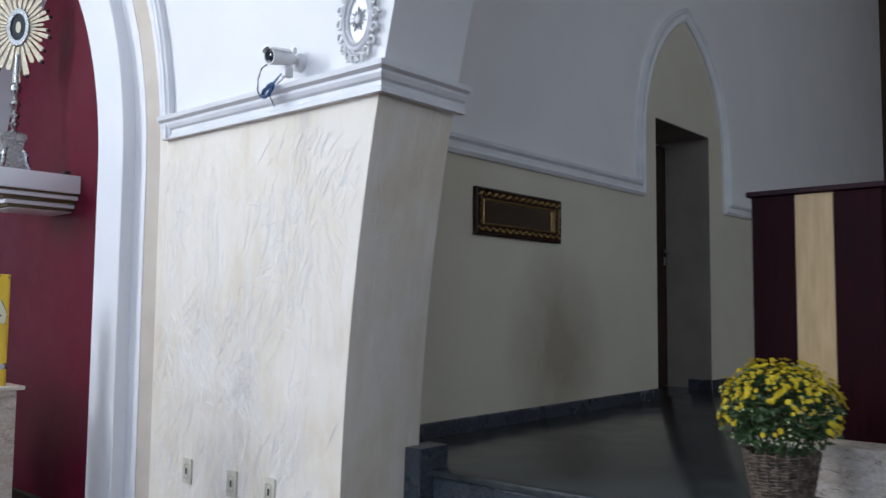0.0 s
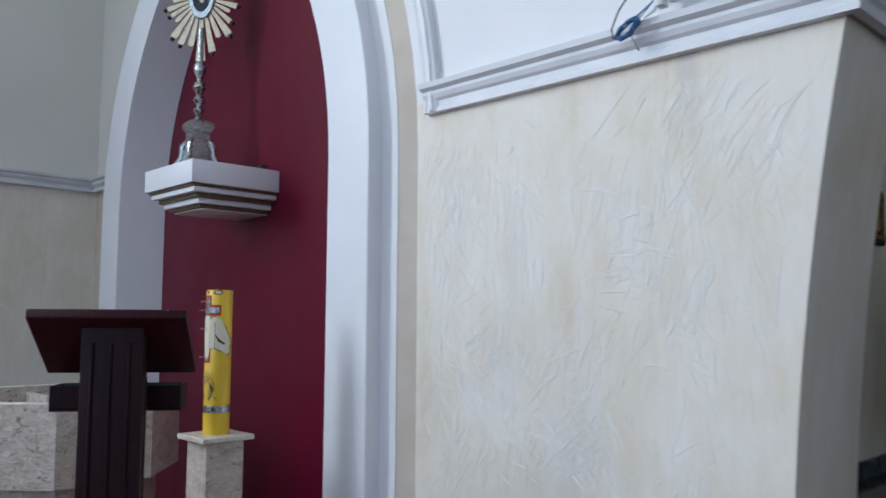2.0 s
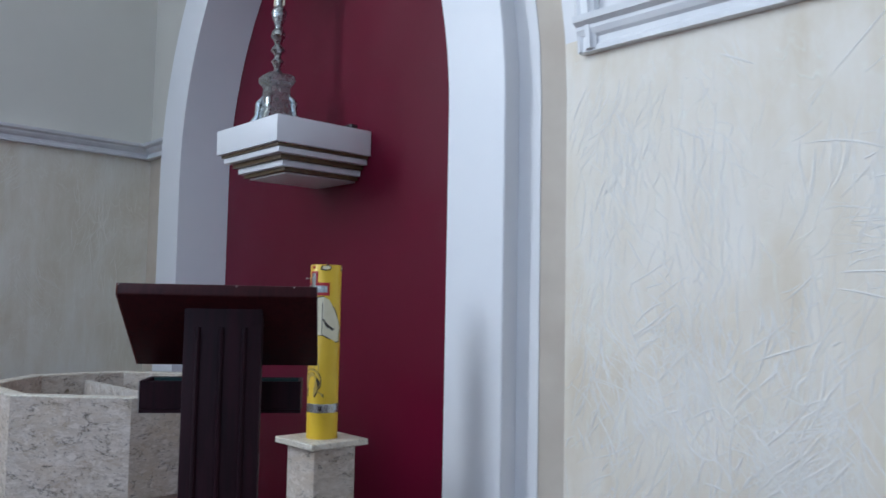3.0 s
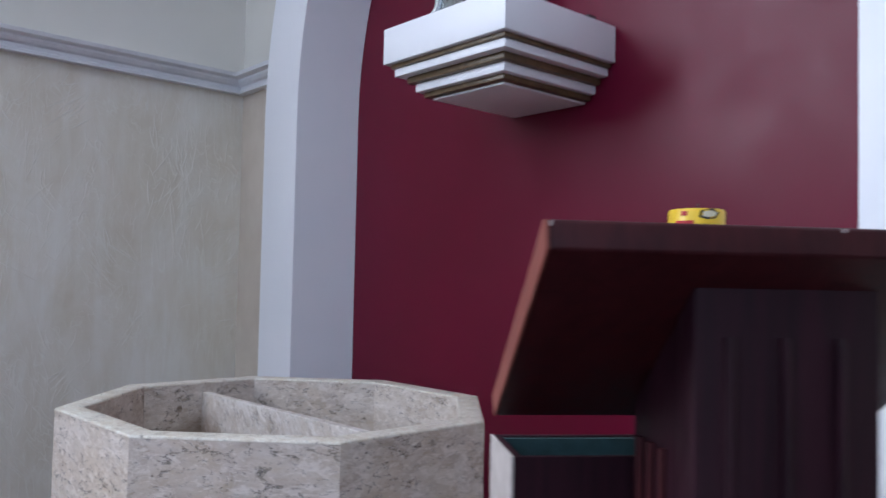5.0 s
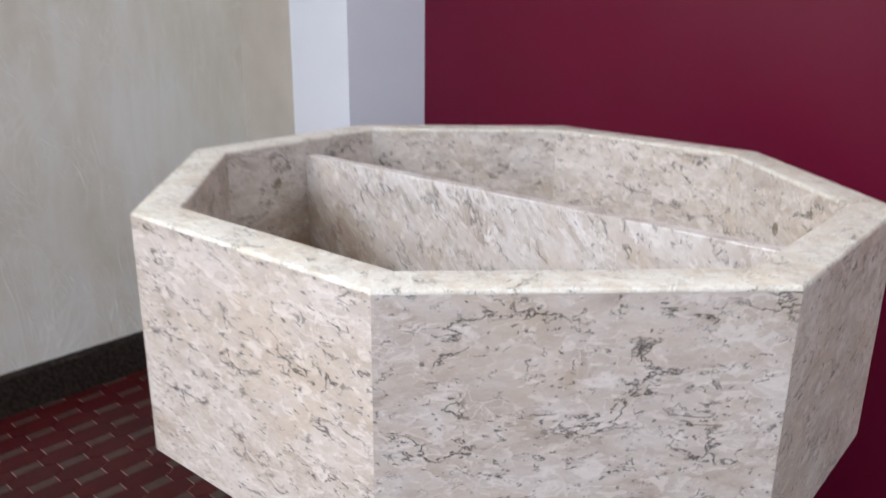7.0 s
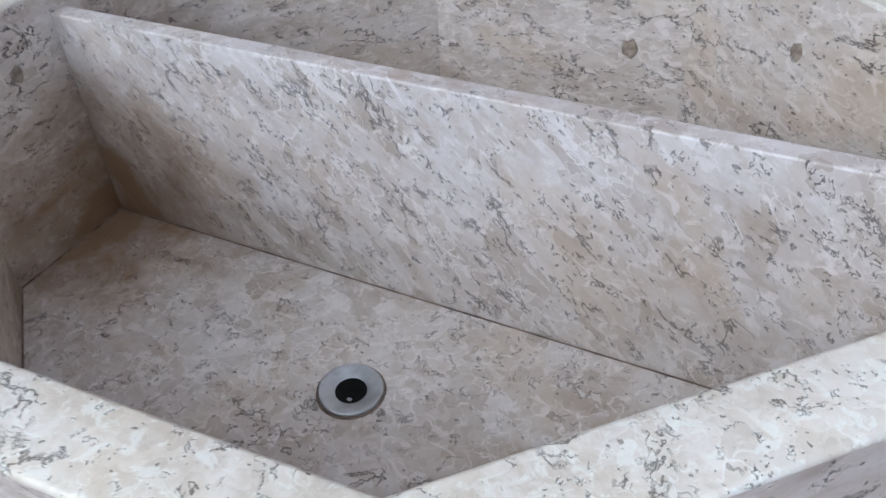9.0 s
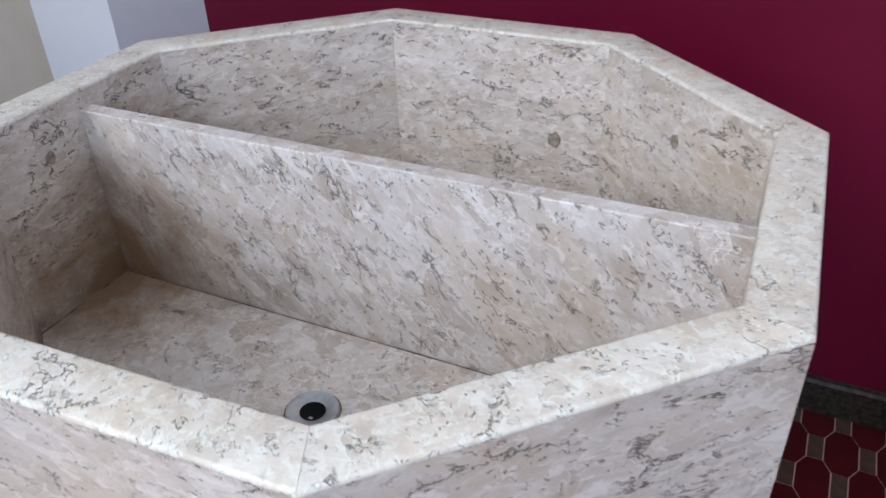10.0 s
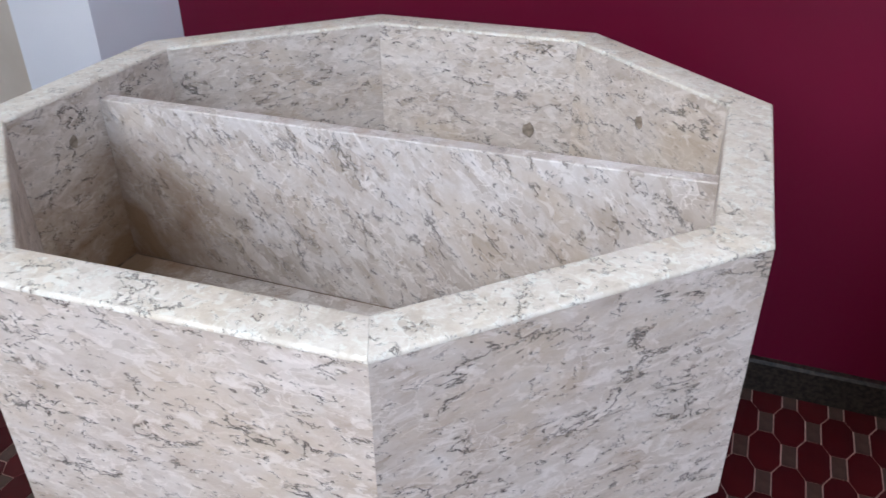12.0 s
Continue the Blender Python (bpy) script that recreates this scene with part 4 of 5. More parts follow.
for a in (-55, 32, 86, -100):
    on_candle([(a - 12, 552), (a - 14, 540), (a - 4, 536), (a + 8, 538), (a + 13, 548), (a + 4, 556)], 0.001, INK, "top_mark")
    on_candle([(a - 8, 550), (a - 9, 542), (a - 3, 540), (a + 6, 542), (a + 9, 548), (a + 3, 552)], 0.0014, IVORY, "top_mark")
part("foil_band", lathe([(CR + 0.0002, 0.083), (CR + 0.001, 0.084), (CR + 0.001, 0.110), (CR + 0.0002, 0.111)], 40), SILVER, candle, "silver foil band")
for a, h in ((-32, 477), (0, 477), (0, 510), (0, 405), (0, 297)):
    t = a / 35.5
    d = Vector((math.sin(t), -math.cos(t), 0))
    o = d * CR + Vector((0, 0, h / 1000))
    nail = part("nail", tube([o, o + d * 0.028], 0.0012, 6), SILVER, candle)
    bm = bmesh.new()
    bmesh.ops.create_uvsphere(bm, u_segments=8, v_segments=6, radius=0.0035, matrix=Matrix.Translation(o + d * 0.029))
    part("nail_head", bm, SILVER, nail, smooth=True)
data = bpy.data.curves.new("year", "FONT")
data.body, data.size, data.extrude, data.align_x = "2021", 0.036, 0.0004, "CENTER"
text = new("year", data)
dg = bpy.context.evaluated_depsgraph_get()
flat = bpy.data.meshes.new_from_object(text.evaluated_get(dg))
bpy.data.objects.remove(text)
for v in flat.vertices:
    a, r = v.co.x / CR, CR + 0.0008 + v.co.z
    v.co = (r * math.sin(a), -r * math.cos(a), 0.215 + v.co.y)
flat.materials.clear()
flat.materials.append(STRAW)
yr = new("year", flat)
yr.parent = candle
yr["label"] = "gilt year 2021"

# ---- dark wooden lectern, its reading slab sloping away ----
lectern = thing("lectern", -3.793, 1.396, -0.007, "dark mahogany lectern with a sloping slab and green-lined tray", "lectern", turn=55.2)
# local x along the slab, local y towards the reader's side
slope = [(-0.004, 1.458), (0.0, 1.4835), (0.010, 1.4845), (0.238, 1.302), (0.224, 1.281)]
bm = prism([(-0.226, y, z) for y, z in slope], (0.452, 0, 0), None, 0.003)
part("slab", bm, MAHOGANY_RED, lectern, "sloping reading slab with red edges", True)
# added strip: window light on the slab's end is put into its lighter red
bm = prism([(-0.2264, y, z) for y, z in slope], (-0.0025, 0, 0))
part("end_strip", bm, RED_LIT, lectern, "lighter red strip for the window-lit end of the slab")
bm = prism([(-0.2, y, z) for y, z in ((0.222, 1.302), (0.232, 1.325), (0.243, 1.318), (0.235, 1.298))], (0.4, 0, 0), None, 0.002)
part("book_stop", bm, MAHOGANY, lectern)
rng = random.Random(21)
for x in (-0.2245, 0.04, 0.172):
    w = rng.uniform(0.001, 0.002)
    part("worn_spot", box(x - w, x + w, -0.0006, 0.0012, 1.4795 - w, 1.4830, 0.0004), EDGE, lectern, "pale worn spot on the edge")
bm = prism([(x, 0.034, z) for x, z in ((-0.082, 0.05), (0.098, 0.05), (0.098, 1.446), (-0.082, 1.446))], (0, 0.040, 0), None, 0.003)
part("front_board", bm, MAHOGANY, lectern, "", True)
for x in (-0.049, 0.005, 0.058):
    part("groove_bead", tube([(x, 0.0345, 0.12), (x, 0.0325, 0.13), (x, 0.0325, 1.372), (x, 0.0345, 1.384)], 0.006, 8), MAHOGANY, lectern, smooth=True)
for s in (-1, 1):
    part("side_board", prism([(s * 0.062, 0.076, 0.05), (s * 0.062, 0.19, 0.05), (s * 0.062, 0.19, 1.305), (s * 0.062, 0.076, 1.40)], (s * 0.018, 0, 0), None, 0.002), MAHOGANY, lectern)
    for y in (0.105, 0.135, 0.165):
        part("groove_bead", tube([(s * 0.081, y, 0.12), (s * 0.082, y, 0.14), (s * 0.082, y, 1.27)], 0.005, 8), MAHOGANY_RED, lectern, smooth=True)
part("back_board", box(-0.061, 0.061, 0.172, 0.19, 0.05, 1.305, 0.002), MAHOGANY, lectern)
part("foot", box(-0.19, 0.19, -0.04, 0.27, FLOOR + 0.007, 0.11, 0.006), MAHOGANY, lectern, smooth=True)
tray = part("tray", box(-0.212, 0.186, 0.192, 0.318, 1.163, 1.172), MAHOGANY, lectern, "open tray lined in dark green")
for x0, x1, y0, y1 in ((-0.212, 0.186, 0.192, 0.201), (-0.212, 0.186, 0.309, 0.318), (-0.212, -0.203, 0.202, 0.308), (0.177, 0.186, 0.202, 0.308)):
    part("tray_side", box(x0, x1, y0, y1, 1.173, 1.243, 0.001), MAHOGANY, tray)
part("tray_end", box(-0.2150, -0.2125, 0.192, 0.318, 1.163, 1.2435), EDGE, tray, "pale grey end board")
part("tray_lining", box(-0.201, 0.175, 0.203, 0.307, 1.1725, 1.176), TEAL, tray, "dark green felt lining")
part("tray_lining", box(-0.201, 0.175, 0.302, 0.3075, 1.1765, 1.241), TEAL, tray, "dark green felt lining")

# ---- pier wall: security camera, medallion, sockets ----
cctv = thing("security_camera", -2.572, WALL_Y, 2.437, "white bullet security camera with a coiled blue cable", "camera")
part("mount_plate", lathe([(0, 0), (0.040, 0), (0.040, 0.014), (0.034, 0.022), (0.016, 0.028), (0, 0.028)], 28), WHITE_METAL, cctv, smooth=True).matrix_local = pose(0, -0.001, 0, 90, 0, 0)
part("arm", tube([(0, -0.025, 0), (0.0, -0.045, 0.006), (0.0, -0.058, 0.004), (0.0, -0.07, -0.002)], 0.013, 10), WHITE_METAL, cctv, smooth=True)
knuckle = part("knuckle", lathe([(0, -0.017), (0.014, -0.017), (0.017, -0.013), (0.017, 0.013), (0.014, 0.017), (0, 0.017)], 16), WHITE_METAL, cctv, "swivel joint", True)
knuckle.matrix_local = pose(0, -0.05, 0.008, 0, 90, 0)
tilt = look((0.002, -0.098, 0.0), (0.012, -0.45, -0.05))
body = part("housing", lathe([(0, -0.05), (0.026, -0.05), (0.030, -0.044), (0.030, 0.024), (0.0345, 0.026), (0.0345, 0.066), (0.031, 0.066), (0.029, 0.056), (0, 0.056)], 28), WHITE_METAL, cctv, smooth=True)
body.matrix_local = tilt @ pose(0, 0, 0, 180)
part("lens_ring", lathe([(0.0200, 0.057), (0.0305, 0.0565), (0.0305, 0.0615), (0.0225, 0.060)], 28), BLACK, body, "black ring of small lamps", True)
part("lens", lathe([(0, 0.0625), (0.010, 0.0615), (0.017, 0.059), (0.0195, 0.0565)], 24), LENS, body, "dark glass front")
part("sun_hood", prism([(0.036 * math.sin(radians(q)), -0.036 * math.cos(radians(q)), -0.03) for q in range(-60, 61, 15)] + [(0.0385 * math.sin(radians(q)), -0.0385 * math.cos(radians(q)), -0.03) for q in range(60, -61, -15)], (0, 0, 0.105)), WHITE_METAL, body)
part("junction_box", box(-0.018, 0.012, -0.085, -0.045, -0.075, -0.028, 0.004), WHITE_METAL, cctv, smooth=True)
part("clamp_tab", box(0.002, 0.014, -0.05, -0.03, 0.03, 0.055, 0.003), WHITE_METAL, cctv, smooth=True)
rng = random.Random(4)
for k in range(4):
    pts = [(-0.02, -0.075, -0.05)]
    for i in range(22):
        a = i * 0.9 + k
        along, out = 0.042 * math.cos(a) + rng.uniform(-0.006, 0.006), 0.017 * math.sin(a) + rng.uniform(-0.006, 0.006)
        pts.append((-0.105 + 0.87 * along - 0.5 * out, -0.088 + 0.008 * math.sin(1.3 * a), -0.118 + 0.5 * along + 0.87 * out))
    part("cable", tube(pts, 0.002, 5), BLUE, cctv, "coiled blue network cable", True)
part("cable", tube([(-0.005, -0.15, -0.03), (-0.05, -0.16, -0.05), (-0.10, -0.14, -0.08), (-0.145, -0.11, -0.115), (-0.155, -0.09, -0.135), (-0.14, -0.085, -0.14)], 0.0028, 6), BLACK, cctv, smooth=True)
part("cable", tube([(-0.10, -0.088, -0.13), (-0.085, -0.082, -0.16), (-0.075, -0.072, -0.19)], 0.002, 6), BLACK, cctv, smooth=True)
part("cable", tube([(0.0, -0.07, -0.06), (-0.02, -0.08, -0.085), (-0.05, -0.085, -0.10)], 0.0035, 6), WHITE_METAL, cctv, "white plug lead", True)

medal = thing("oval_relief", -2.200, WALL_Y - 0.002, 2.535, "white oval plaster relief in a scrolled frame", "relief")


def oval(rx, rz, n=44):
    return [(rx * math.cos(2 * math.pi * i / n), 0, rz * math.sin(2 * math.pi * i / n)) for i in range(n)]


part("back", prism(oval(0.125, 0.165), (0, -0.008, 0)), WHITE_METAL, medal)
part("outer_roll", sweep(oval(0.108, 0.150), (0, -1, 0), [(-0.012, 0.008), (-0.009, 0.022), (0, 0.027), (0.009, 0.022), (0.012, 0.008)], True), MOULD, medal, smooth=True)
part("inner_roll", sweep(oval(0.080, 0.118), (0, -1, 0), [(-0.008, 0.008), (-0.006, 0.016), (0, 0.019), (0.006, 0.016), (0.008, 0.008)], True), MOULD, medal, smooth=True)
for i in range(40):
    a = 2 * math.pi * i / 40
    bm = bmesh.new()
    bmesh.ops.create_uvsphere(bm, u_segments=8, v_segments=6, radius=0.0062, matrix=Matrix.Translation((0.092 * math.cos(a), -0.012, 0.133 * math.sin(a))))
    part("pearl", bm, WHITE_METAL, medal, smooth=True)
for i in range(18):
    a = 2 * math.pi * i / 18
    p = Vector((0.135 * math.cos(a), -0.010, 0.178 * math.sin(a)))
    pts = [p + Vector((0.024 * (1 - 0.045 * k) * math.cos(a + k * 0.55), -0.004 - 0.0006 * k, 0.024 * (1 - 0.045 * k) * math.sin(a + k * 0.55))) for k in range(13)]
    pts = [Vector((p.x, p.y, p.z * 1.12)) for p in pts]
    part("scroll", tube(pts, 0.0075, 7), WHITE_METAL, medal, smooth=True)
for i in range(14):
    a = 2 * math.pi * i / 14 + 0.2
    d = Vector((math.cos(a), 0, math.sin(a)))
    far = 0.062 if i % 2 else 0.048
    part("relief_ray", tube([Vector((0, -0.012, 0)) + d * 0.012, Vector((0, -0.013, 0)) + d * far], 0.006, 6, None, (1, 0.5)), STEEL, medal, smooth=True)
bm = bmesh.new()
bmesh.ops.create_uvsphere(bm, u_segments=12, v_segments=8, radius=0.026, matrix=Matrix.Translation((0, -0.01, 0)) @ Matrix.Diagonal((0.8, 0.5, 1, 1)))
part("relief_centre", bm, MOULD, medal, smooth=True)
medal.scale = (0.76, 1.0, 0.80)


def socket_plate(x, z):
    s = thing("wall_socket", x, WALL_Y, z, "ivory plastic wall plate with a single socket", "socket", "sockets on the pier")
    part("plate", box(-0.038, 0.038, -0.009, -0.0005, -0.058, 0.058, 0.003), PLASTIC, s, smooth=True)
    part("socket_face", box(-0.007, 0.007, -0.0105, -0.0095, -0.015, 0.015, 0.0004), BLACK, s, "dark socket slot")
    part("bezel", sweep([(-0.018, 0, -0.032), (0.018, 0, -0.032), (0.018, 0, 0.032), (-0.018, 0, 0.032)], (0, -1, 0), [(-0.002, 0.0088), (-0.002, 0.0105), (0.002, 0.0105), (0.002, 0.0088)], True), BEZEL, s, "greyish raised bezel")
    for h in (-0.04, 0.04):
        part("screw", lathe([(0, 0.0015), (0.003, 0.001), (0.0033, 0)], 8), STEEL, s).matrix_local = pose(0, -0.0092, h, 90)
    return s


first = socket_plate(-3.352, 0.637)
for x, z in ((-2.986, 0.634), (-2.714, 0.640)):
    copy_thing(first, pose(x, WALL_Y, z))

# ---- chancel: door, mirror, ambo, flowers ----
door = thing("door", -3.18, DOOR_A, CFLOOR, "closed dark brown wooden door deep in the wall", "door")
tagged(door, kind="structure")
part("leaf", box(0.0, 0.04, 0.002, 0.976, 0.004, 2.10, 0.003), DOOR_WOOD, door)
for z0, z1 in ((0.2, 0.95), (1.1, 1.95)):
    part("panel", box(0.041, 0.052, 0.14, 0.84, z0, z1, 0.005), DOOR_WOOD, door)
part("lock_plate", box(0.053, 0.058, 0.895, 0.925, 1.05, 1.12, 0.002), STEEL, door)
part("handle", tube([(0.041, 0.93, 1.17), (0.09, 0.93, 1.17), (0.098, 0.92, 1.17), (0.098, 0.83, 1.17)], 0.010, 8), STEEL, door, "metal lever handle", True)

mirror = thing("wall_mirror", CX, 4.324, 1.955, "long wall mirror in a carved antique-gold frame", "mirror")
part("glass", box(0.004, 0.010, -0.35, 0.35, -0.075, 0.075), MIRROR, mirror)
rect = [(0, 0.425, 0.135), (0, -0.425, 0.135), (0, -0.425, -0.135), (0, 0.425, -0.135)]
part("frame", sweep(rect, (1, 0, 0), [(0.0, 0.001), (0.0, 0.022), (0.012, 0.032), (0.025, 0.024), (0.045, 0.024), (0.058, 0.03), (0.068, 0.014), (0.068, 0.001)], True), DOOR_WOOD, mirror, "dark carved frame")
part("inner_lip", sweep([(0, 0.36, 0.070), (0, -0.36, 0.070), (0, -0.36, -0.070), (0, 0.36, -0.070)], (1, 0, 0), [(-0.004, 0.001), (-0.004, 0.026), (0.004, 0.028), (0.008, 0.011)], True), GOLD_FRAME, mirror)
for i in range(26):
    for s in (-1, 1):
        y = -0.40 + 0.8 * i / 25
        part("ornament", tube([(0.026, y - 0.014, s * 0.094), (0.034, y - 0.006, s * (0.108 if i % 2 else 0.088)), (0.034, y + 0.006, s * 0.104), (0.026, y + 0.014, s * 0.094)], 0.0055, 6), GOLD_FRAME, mirror, smooth=True)
for i in range(5):
    for s in (-1, 1):
        z = -0.065 + 0.0325 * i
        part("ornament", tube([(0.026, s * 0.385, z - 0.013), (0.034, s * 0.397, z), (0.026, s * 0.385, z + 0.013)], 0.0055, 6), GOLD_FRAME, mirror, smooth=True)

ambo = thing("ambo", -0.890, 3.742, CFLOOR, "tall dark red wooden ambo with a blond stripe on marble", "ambo")
part("marble_base", box(-0.205, 0.40, -0.17, 0.40, 0, 0.19, 0.006), STONE, ambo, "beige marble base")
part("front_board", box(-0.245, -0.078, 0.0, 0.022, 0.191, 1.126, 0.002), AMBO_WOOD, ambo)
part("front_board", box(0.066, 0.235, 0.0, 0.022, 0.191, 1.126, 0.002), AMBO_WOOD, ambo)
part("stripe_board", box(-0.077, 0.065, 0.003, 0.022, 0.191, 1.126, 0.002), BLOND, ambo, "blond wood stripe")
for x in (-0.245, 0.215):
    part("side_board", box(x, x + 0.02, 0.023, 0.35, 0.191, 1.126, 0.002), AMBO_WOOD, ambo)
part("back_board", box(-0.224, 0.214, 0.33, 0.35, 0.191, 1.126), AMBO_WOOD, ambo)
part("top_board", box(-0.262, 0.252, -0.016, 0.366, 1.127, 1.149, 0.004), MAHOGANY, ambo)

pot = thing("flower_basket", -0.884, 3.30, CFLOOR, "wicker basket of yellow chrysanthemums beside the ambo", "flowers")
basket = part("basket", lathe([(0, 0.0), (0.085, 0.0), (0.088, 0.01), (0.122, 0.20), (0.116, 0.20), (0.10, 0.05), (0, 0.05)], 28), WICKER, pot, "grey-brown woven wicker", True)
for k in range(20):
    h = 0.006 + k * 0.0102
    r = 0.091 + 0.034 * h / 0.2
    pts = [(r * math.cos(2 * math.pi * i / 44) * (1 + 0.03 * (-1) ** (i // 2 + k)), r * math.sin(2 * math.pi * i / 44) * (1 + 0.03 * (-1) ** (i // 2 + k)), h + 0.003 * math.sin(i + k)) for i in range(45)]
    part("withe", tube(pts, 0.0042, 5), WICKER, basket, smooth=True)
for i in range(22):
    a = 2 * math.pi * (i + 0.25) / 22
    part("stake", tube([(0.090 * math.cos(a), 0.090 * math.sin(a), 0.0), (0.128 * math.cos(a), 0.128 * math.sin(a), 0.212)], 0.006, 5), WICKER, basket, smooth=True)
rng = random.Random(11)


def dome(u, v):
    """A point on the plant's round head."""
    a, e = 2 * math.pi * u, math.asin(min(1, v))
    k = 1 + 0.10 * noise.noise(Vector((3 * math.cos(a), 3 * math.sin(a), 3 * v)))
    n = Vector((math.cos(a) * math.cos(e), math.sin(a) * math.cos(e), math.sin(e)))
    return Vector((n.x * 0.205 * k, n.y * 0.205 * k, 0.345 + n.z * 0.165 * k)), n


bm = bmesh.new()
for i in range(1500):
    p, n = dome(rng.random(), rng.uniform(-0.75, 0.98))
    p = p * 1.0
    depth = rng.uniform(0.55, 0.97)
    p = Vector((p.x * depth, p.y * depth, 0.345 + (p.z - 0.345) * depth))
    t = Vector((rng.uniform(-1, 1), rng.uniform(-1, 1), rng.uniform(-0.6, 0.8))).normalized()
    t = (t + n * 0.6).normalized()
    s = t.cross(Vector((rng.uniform(-1, 1), rng.uniform(-1, 1), rng.uniform(-1, 1)))).normalized()
    L, W = rng.uniform(0.022, 0.036), rng.uniform(0.008, 0.013)
    up = t.cross(s) * 0.004
    vs = [bm.verts.new(q) for q in (p, p + t * L * 0.45 + s * W + up, p + t * L, p + t * L * 0.45 - s * W + up)]
    bm.faces.new(vs)
tagged(part("foliage", bm, LEAF, pot, "dense dark green leaves"), kind="stuff")
flower_mesh = []
for kind in range(3):
    bm = bmesh.new()
    for ring, (count, reach, lift) in enumerate(((11, 0.0165, 0.002), (9, 0.0125, 0.006), (6, 0.008, 0.009))):
        for i in range(count):
            a = 2 * math.pi * (i + 0.5 * ring + 0.3 * kind) / count
            d, s = Vector((math.cos(a), math.sin(a), 0)), Vector((-math.sin(a), math.cos(a), 0))
            w = 0.0032
            vs = [bm.verts.new(q) for q in (d * 0.001 - s * 0.001 + Vector((0, 0, lift - 0.003)), d * reach * 0.7 - s * w + Vector((0, 0, lift)), d * reach + Vector((0, 0, lift - 0.001)), d * reach * 0.7 + s * w + Vector((0, 0, lift)))]
            bm.faces.new(vs)
    lathe([(0.0045, 0.006), (0.0035, 0.010), (0, 0.011)], 7, (0, 0, 0), bm)
    data = bpy.data.meshes.new("blossom")
    bm.to_mesh(data)
    bm.free()
    data.materials.append(PETAL)
    flower_mesh.append(data)
made = 0
rest = bmesh.new()
for i in range(760):
    u, v = rng.random(), rng.uniform(-0.35, 1.0)
    if v < 0.35 and noise.noise(Vector((4 * math.cos(6.28 * u), 4 * math.sin(6.28 * u), 4 * v))) < 0.10:
        continue
    p, n = dome(u, v)
    n = (n + Vector((0, 0, 0.5)) + Vector((rng.uniform(-0.45, 0.45), rng.uniform(-0.45, 0.45), rng.uniform(-0.3, 0.3)))).normalized()
    k = rng.uniform(0.45, 0.85)
    place = Matrix.LocRotScale(p * rng.uniform(0.97, 1.05), n.to_track_quat("Z", "Y"), Vector((k, k, k)))
    if made < 300 and p.y < 0.08:
        ob = new("blossom", flower_mesh[made % 3])
        ob.parent = pot
        ob.matrix_local = place
        made += 1
    else:
        one = flower_mesh[i % 3].copy()
        one.transform(place)
        rest.from_mesh(one)
        bpy.data.meshes.remove(one)
tagged(part("blossoms_behind", rest, PETAL, pot, "small yellow blossoms"), kind="stuff")
bm = bmesh.new()
for i in range(70):
    p, n = dome(rng.random(), rng.uniform(-0.7, 0.5))
    bmesh.ops.create_icosphere(bm, subdivisions=1, radius=rng.uniform(0.003, 0.0055), matrix=Matrix.Translation(p * 1.02))
tagged(part("buds", bm, BUD, pot, "pale unopened buds"), kind="stuff")
for i in range(26):
    a = 2 * math.pi * i / 26
    part("stem", tube([(0.05 * math.cos(a), 0.05 * math.sin(a), 0.06), (0.09 * math.cos(a), 0.09 * math.sin(a), 0.22), (0.15 * math.cos(a), 0.15 * math.sin(a), 0.34)], 0.003, 5), LEAF, pot)

pot.scale = (0.95, 0.95, 0.95)

# ---- nave floor of red octagons and brown bricks, laid last ----
floor = structure(part("floor", box(-7.5, 6.3, -6.3, 2.95, -0.2, FLOOR - 0.0025), GROUT), "red octagonal floor tiles with brown bricks and pink joints", "floor")
PX, PY, GAP = 0.1124, 0.1072, 0.0011


def tile_outline(kind):
    w, hh, hw, r = PX / 2 - 0.0182, PY - 0.0373, 0.0182, 0.0373
    if kind:
        return [(-hw + GAP, -r + GAP), (hw - GAP, -r + GAP), (hw - GAP, r - GAP), (-hw + GAP, r - GAP)]
    w, hh = w - GAP, hh - GAP
    return [(-hw, -hh), (hw, -hh), (w, -r), (w, r), (hw, hh), (-hw, hh), (-w, r), (-w, -r)]


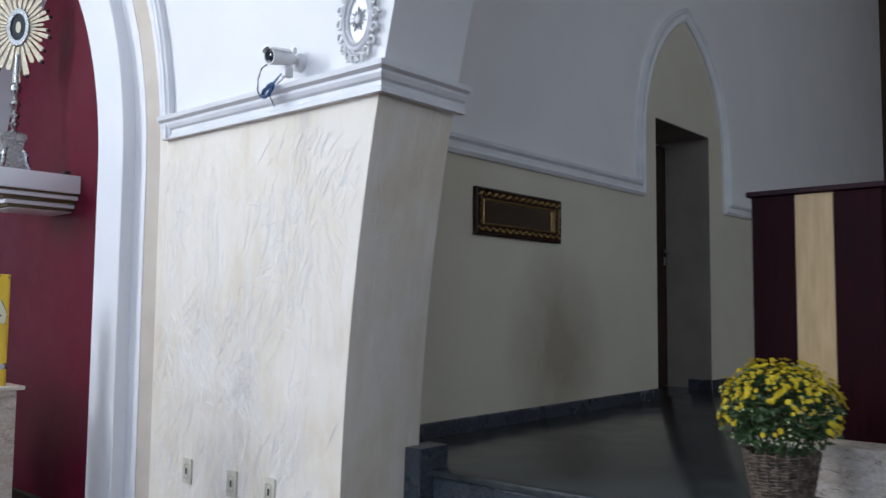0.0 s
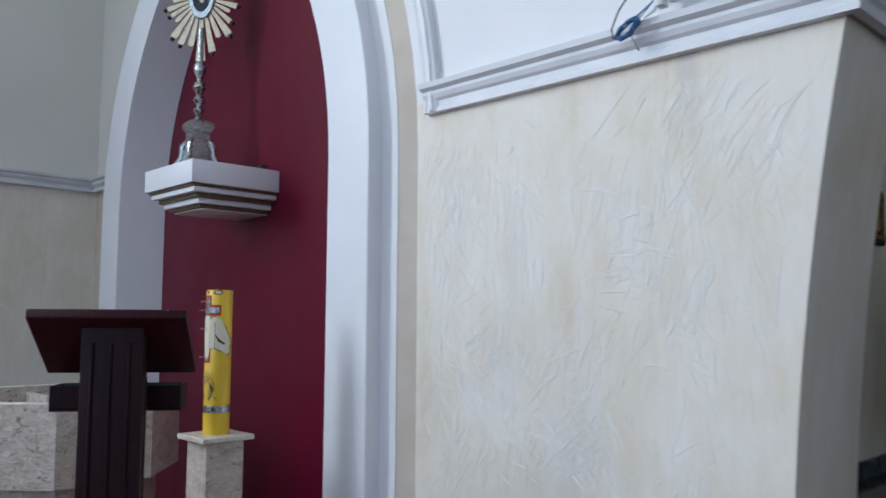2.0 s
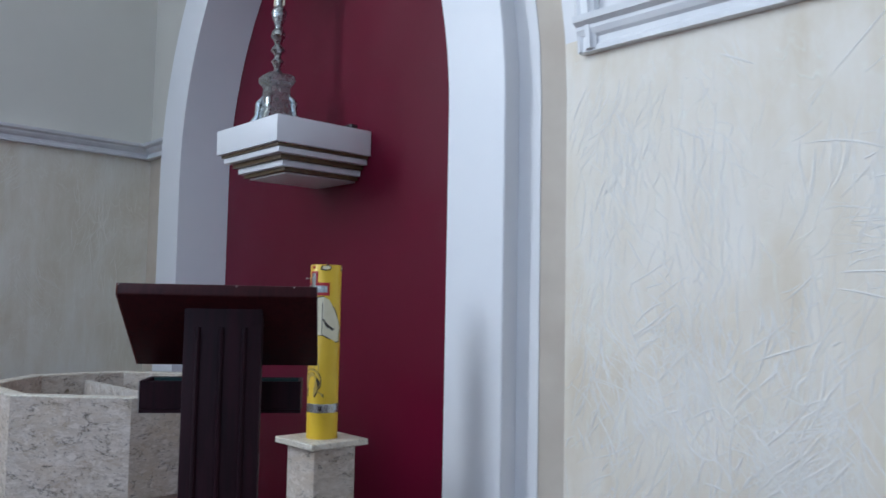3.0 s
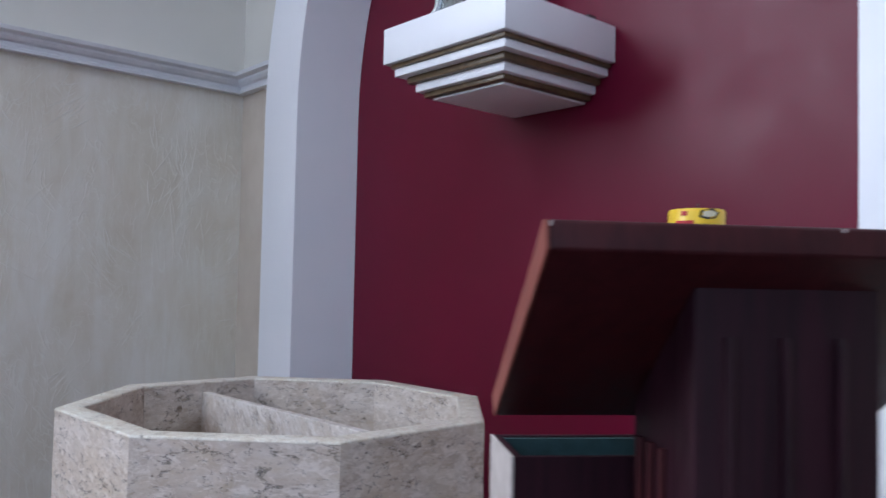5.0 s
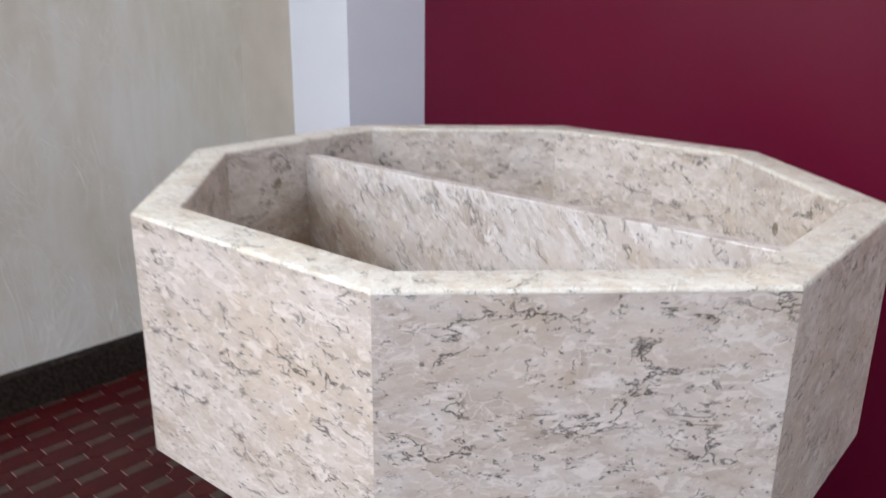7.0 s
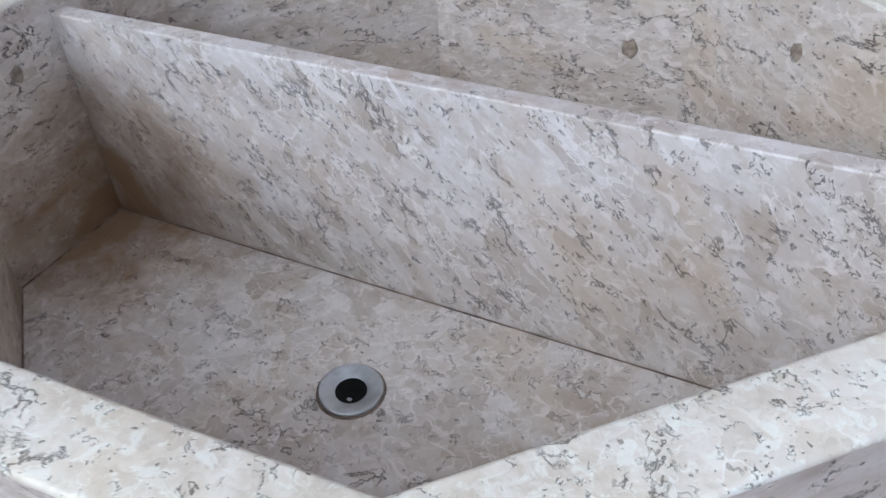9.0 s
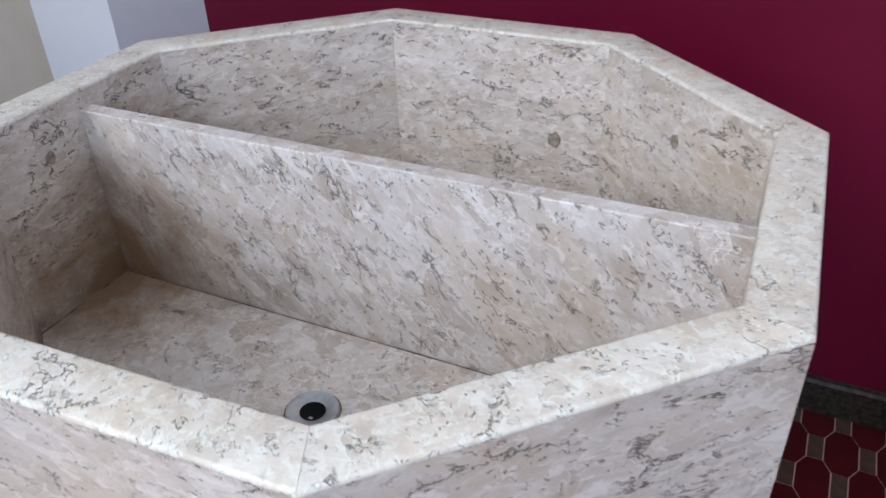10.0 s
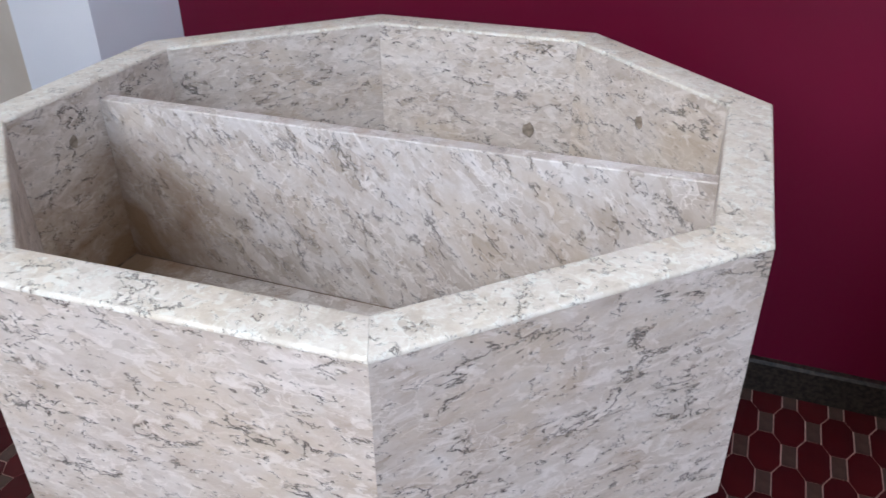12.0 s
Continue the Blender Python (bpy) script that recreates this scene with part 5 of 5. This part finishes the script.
def tile_mesh(kind):
    bm = bmesh.new()
    pts = tile_outline(kind)
    top = [bm.verts.new((x * 0.975, y * 0.985, 0)) for x, y in pts]
    low = [bm.verts.new((x, y, -0.004)) for x, y in pts]
    bm.faces.new(top)
    for i in range(len(pts)):
        j = (i + 1) % len(pts)
        bm.faces.new((low[i], low[j], top[j], top[i]))
    data = bpy.data.meshes.new("tile" if not kind else "brick")
    bm.to_mesh(data)
    bm.free()
    data.materials.append(BRICK if kind else TILE)
    return data


near = [tile_mesh(0), tile_mesh(1)]
verts, faces = ([], []), ([], [])
rng = random.Random(3)
count = [0, 0]
for row in range(-81, 3):
    y = 2.574 + row * PY
    for col in range(-25, 96):
        for kind in (0, 1):
            x = -4.614 + (col + 0.5 * ((row + 1 - kind) % 2)) * PX
            if not (LEFT_X + 0.02 < x < 5.95 and y > -5.95) or y > BACK_Y + 0.06:
                continue
            if not NICHE_L < x < NICHE_R and y > LEFT_Y + 0.05:
                continue
            if abs(x - FX) < 0.36 and abs(y - FY) < 0.33:
                continue
            close = -6.6 < x < -4.28 and 1.55 < y or -4.7 < x < -4.28 and 1.2 < y
            if close and count[kind] < 300:
                ob = new("tile" if not kind else "brick", near[kind])
                ob.parent = floor
                ob.location = (x, y, FLOOR + rng.uniform(-0.0004, 0.0004))
                count[kind] += 1
                continue
            pts = tile_outline(kind)
            k, n = len(verts[kind]), len(pts)
            lift = FLOOR + rng.uniform(-0.0004, 0.0004)
            verts[kind].extend([(x + a * 0.975, y + c * 0.985, lift) for a, c in pts] + [(x + a, y + c, FLOOR - 0.004) for a, c in pts])
            faces[kind].append(tuple(range(k, k + n)))
            faces[kind].extend((k + n + i, k + n + (i + 1) % n, k + (i + 1) % n, k + i) for i in range(n))
for kind, name in ((0, "floor_tiles"), (1, "floor_bricks")):
    data = bpy.data.meshes.new(name)
    data.from_pydata(verts[kind], [], faces[kind])
    data.materials.append(BRICK if kind else TILE)
    ob = new(name, data)
    ob.parent = floor
    ob["kind"] = "stuff"
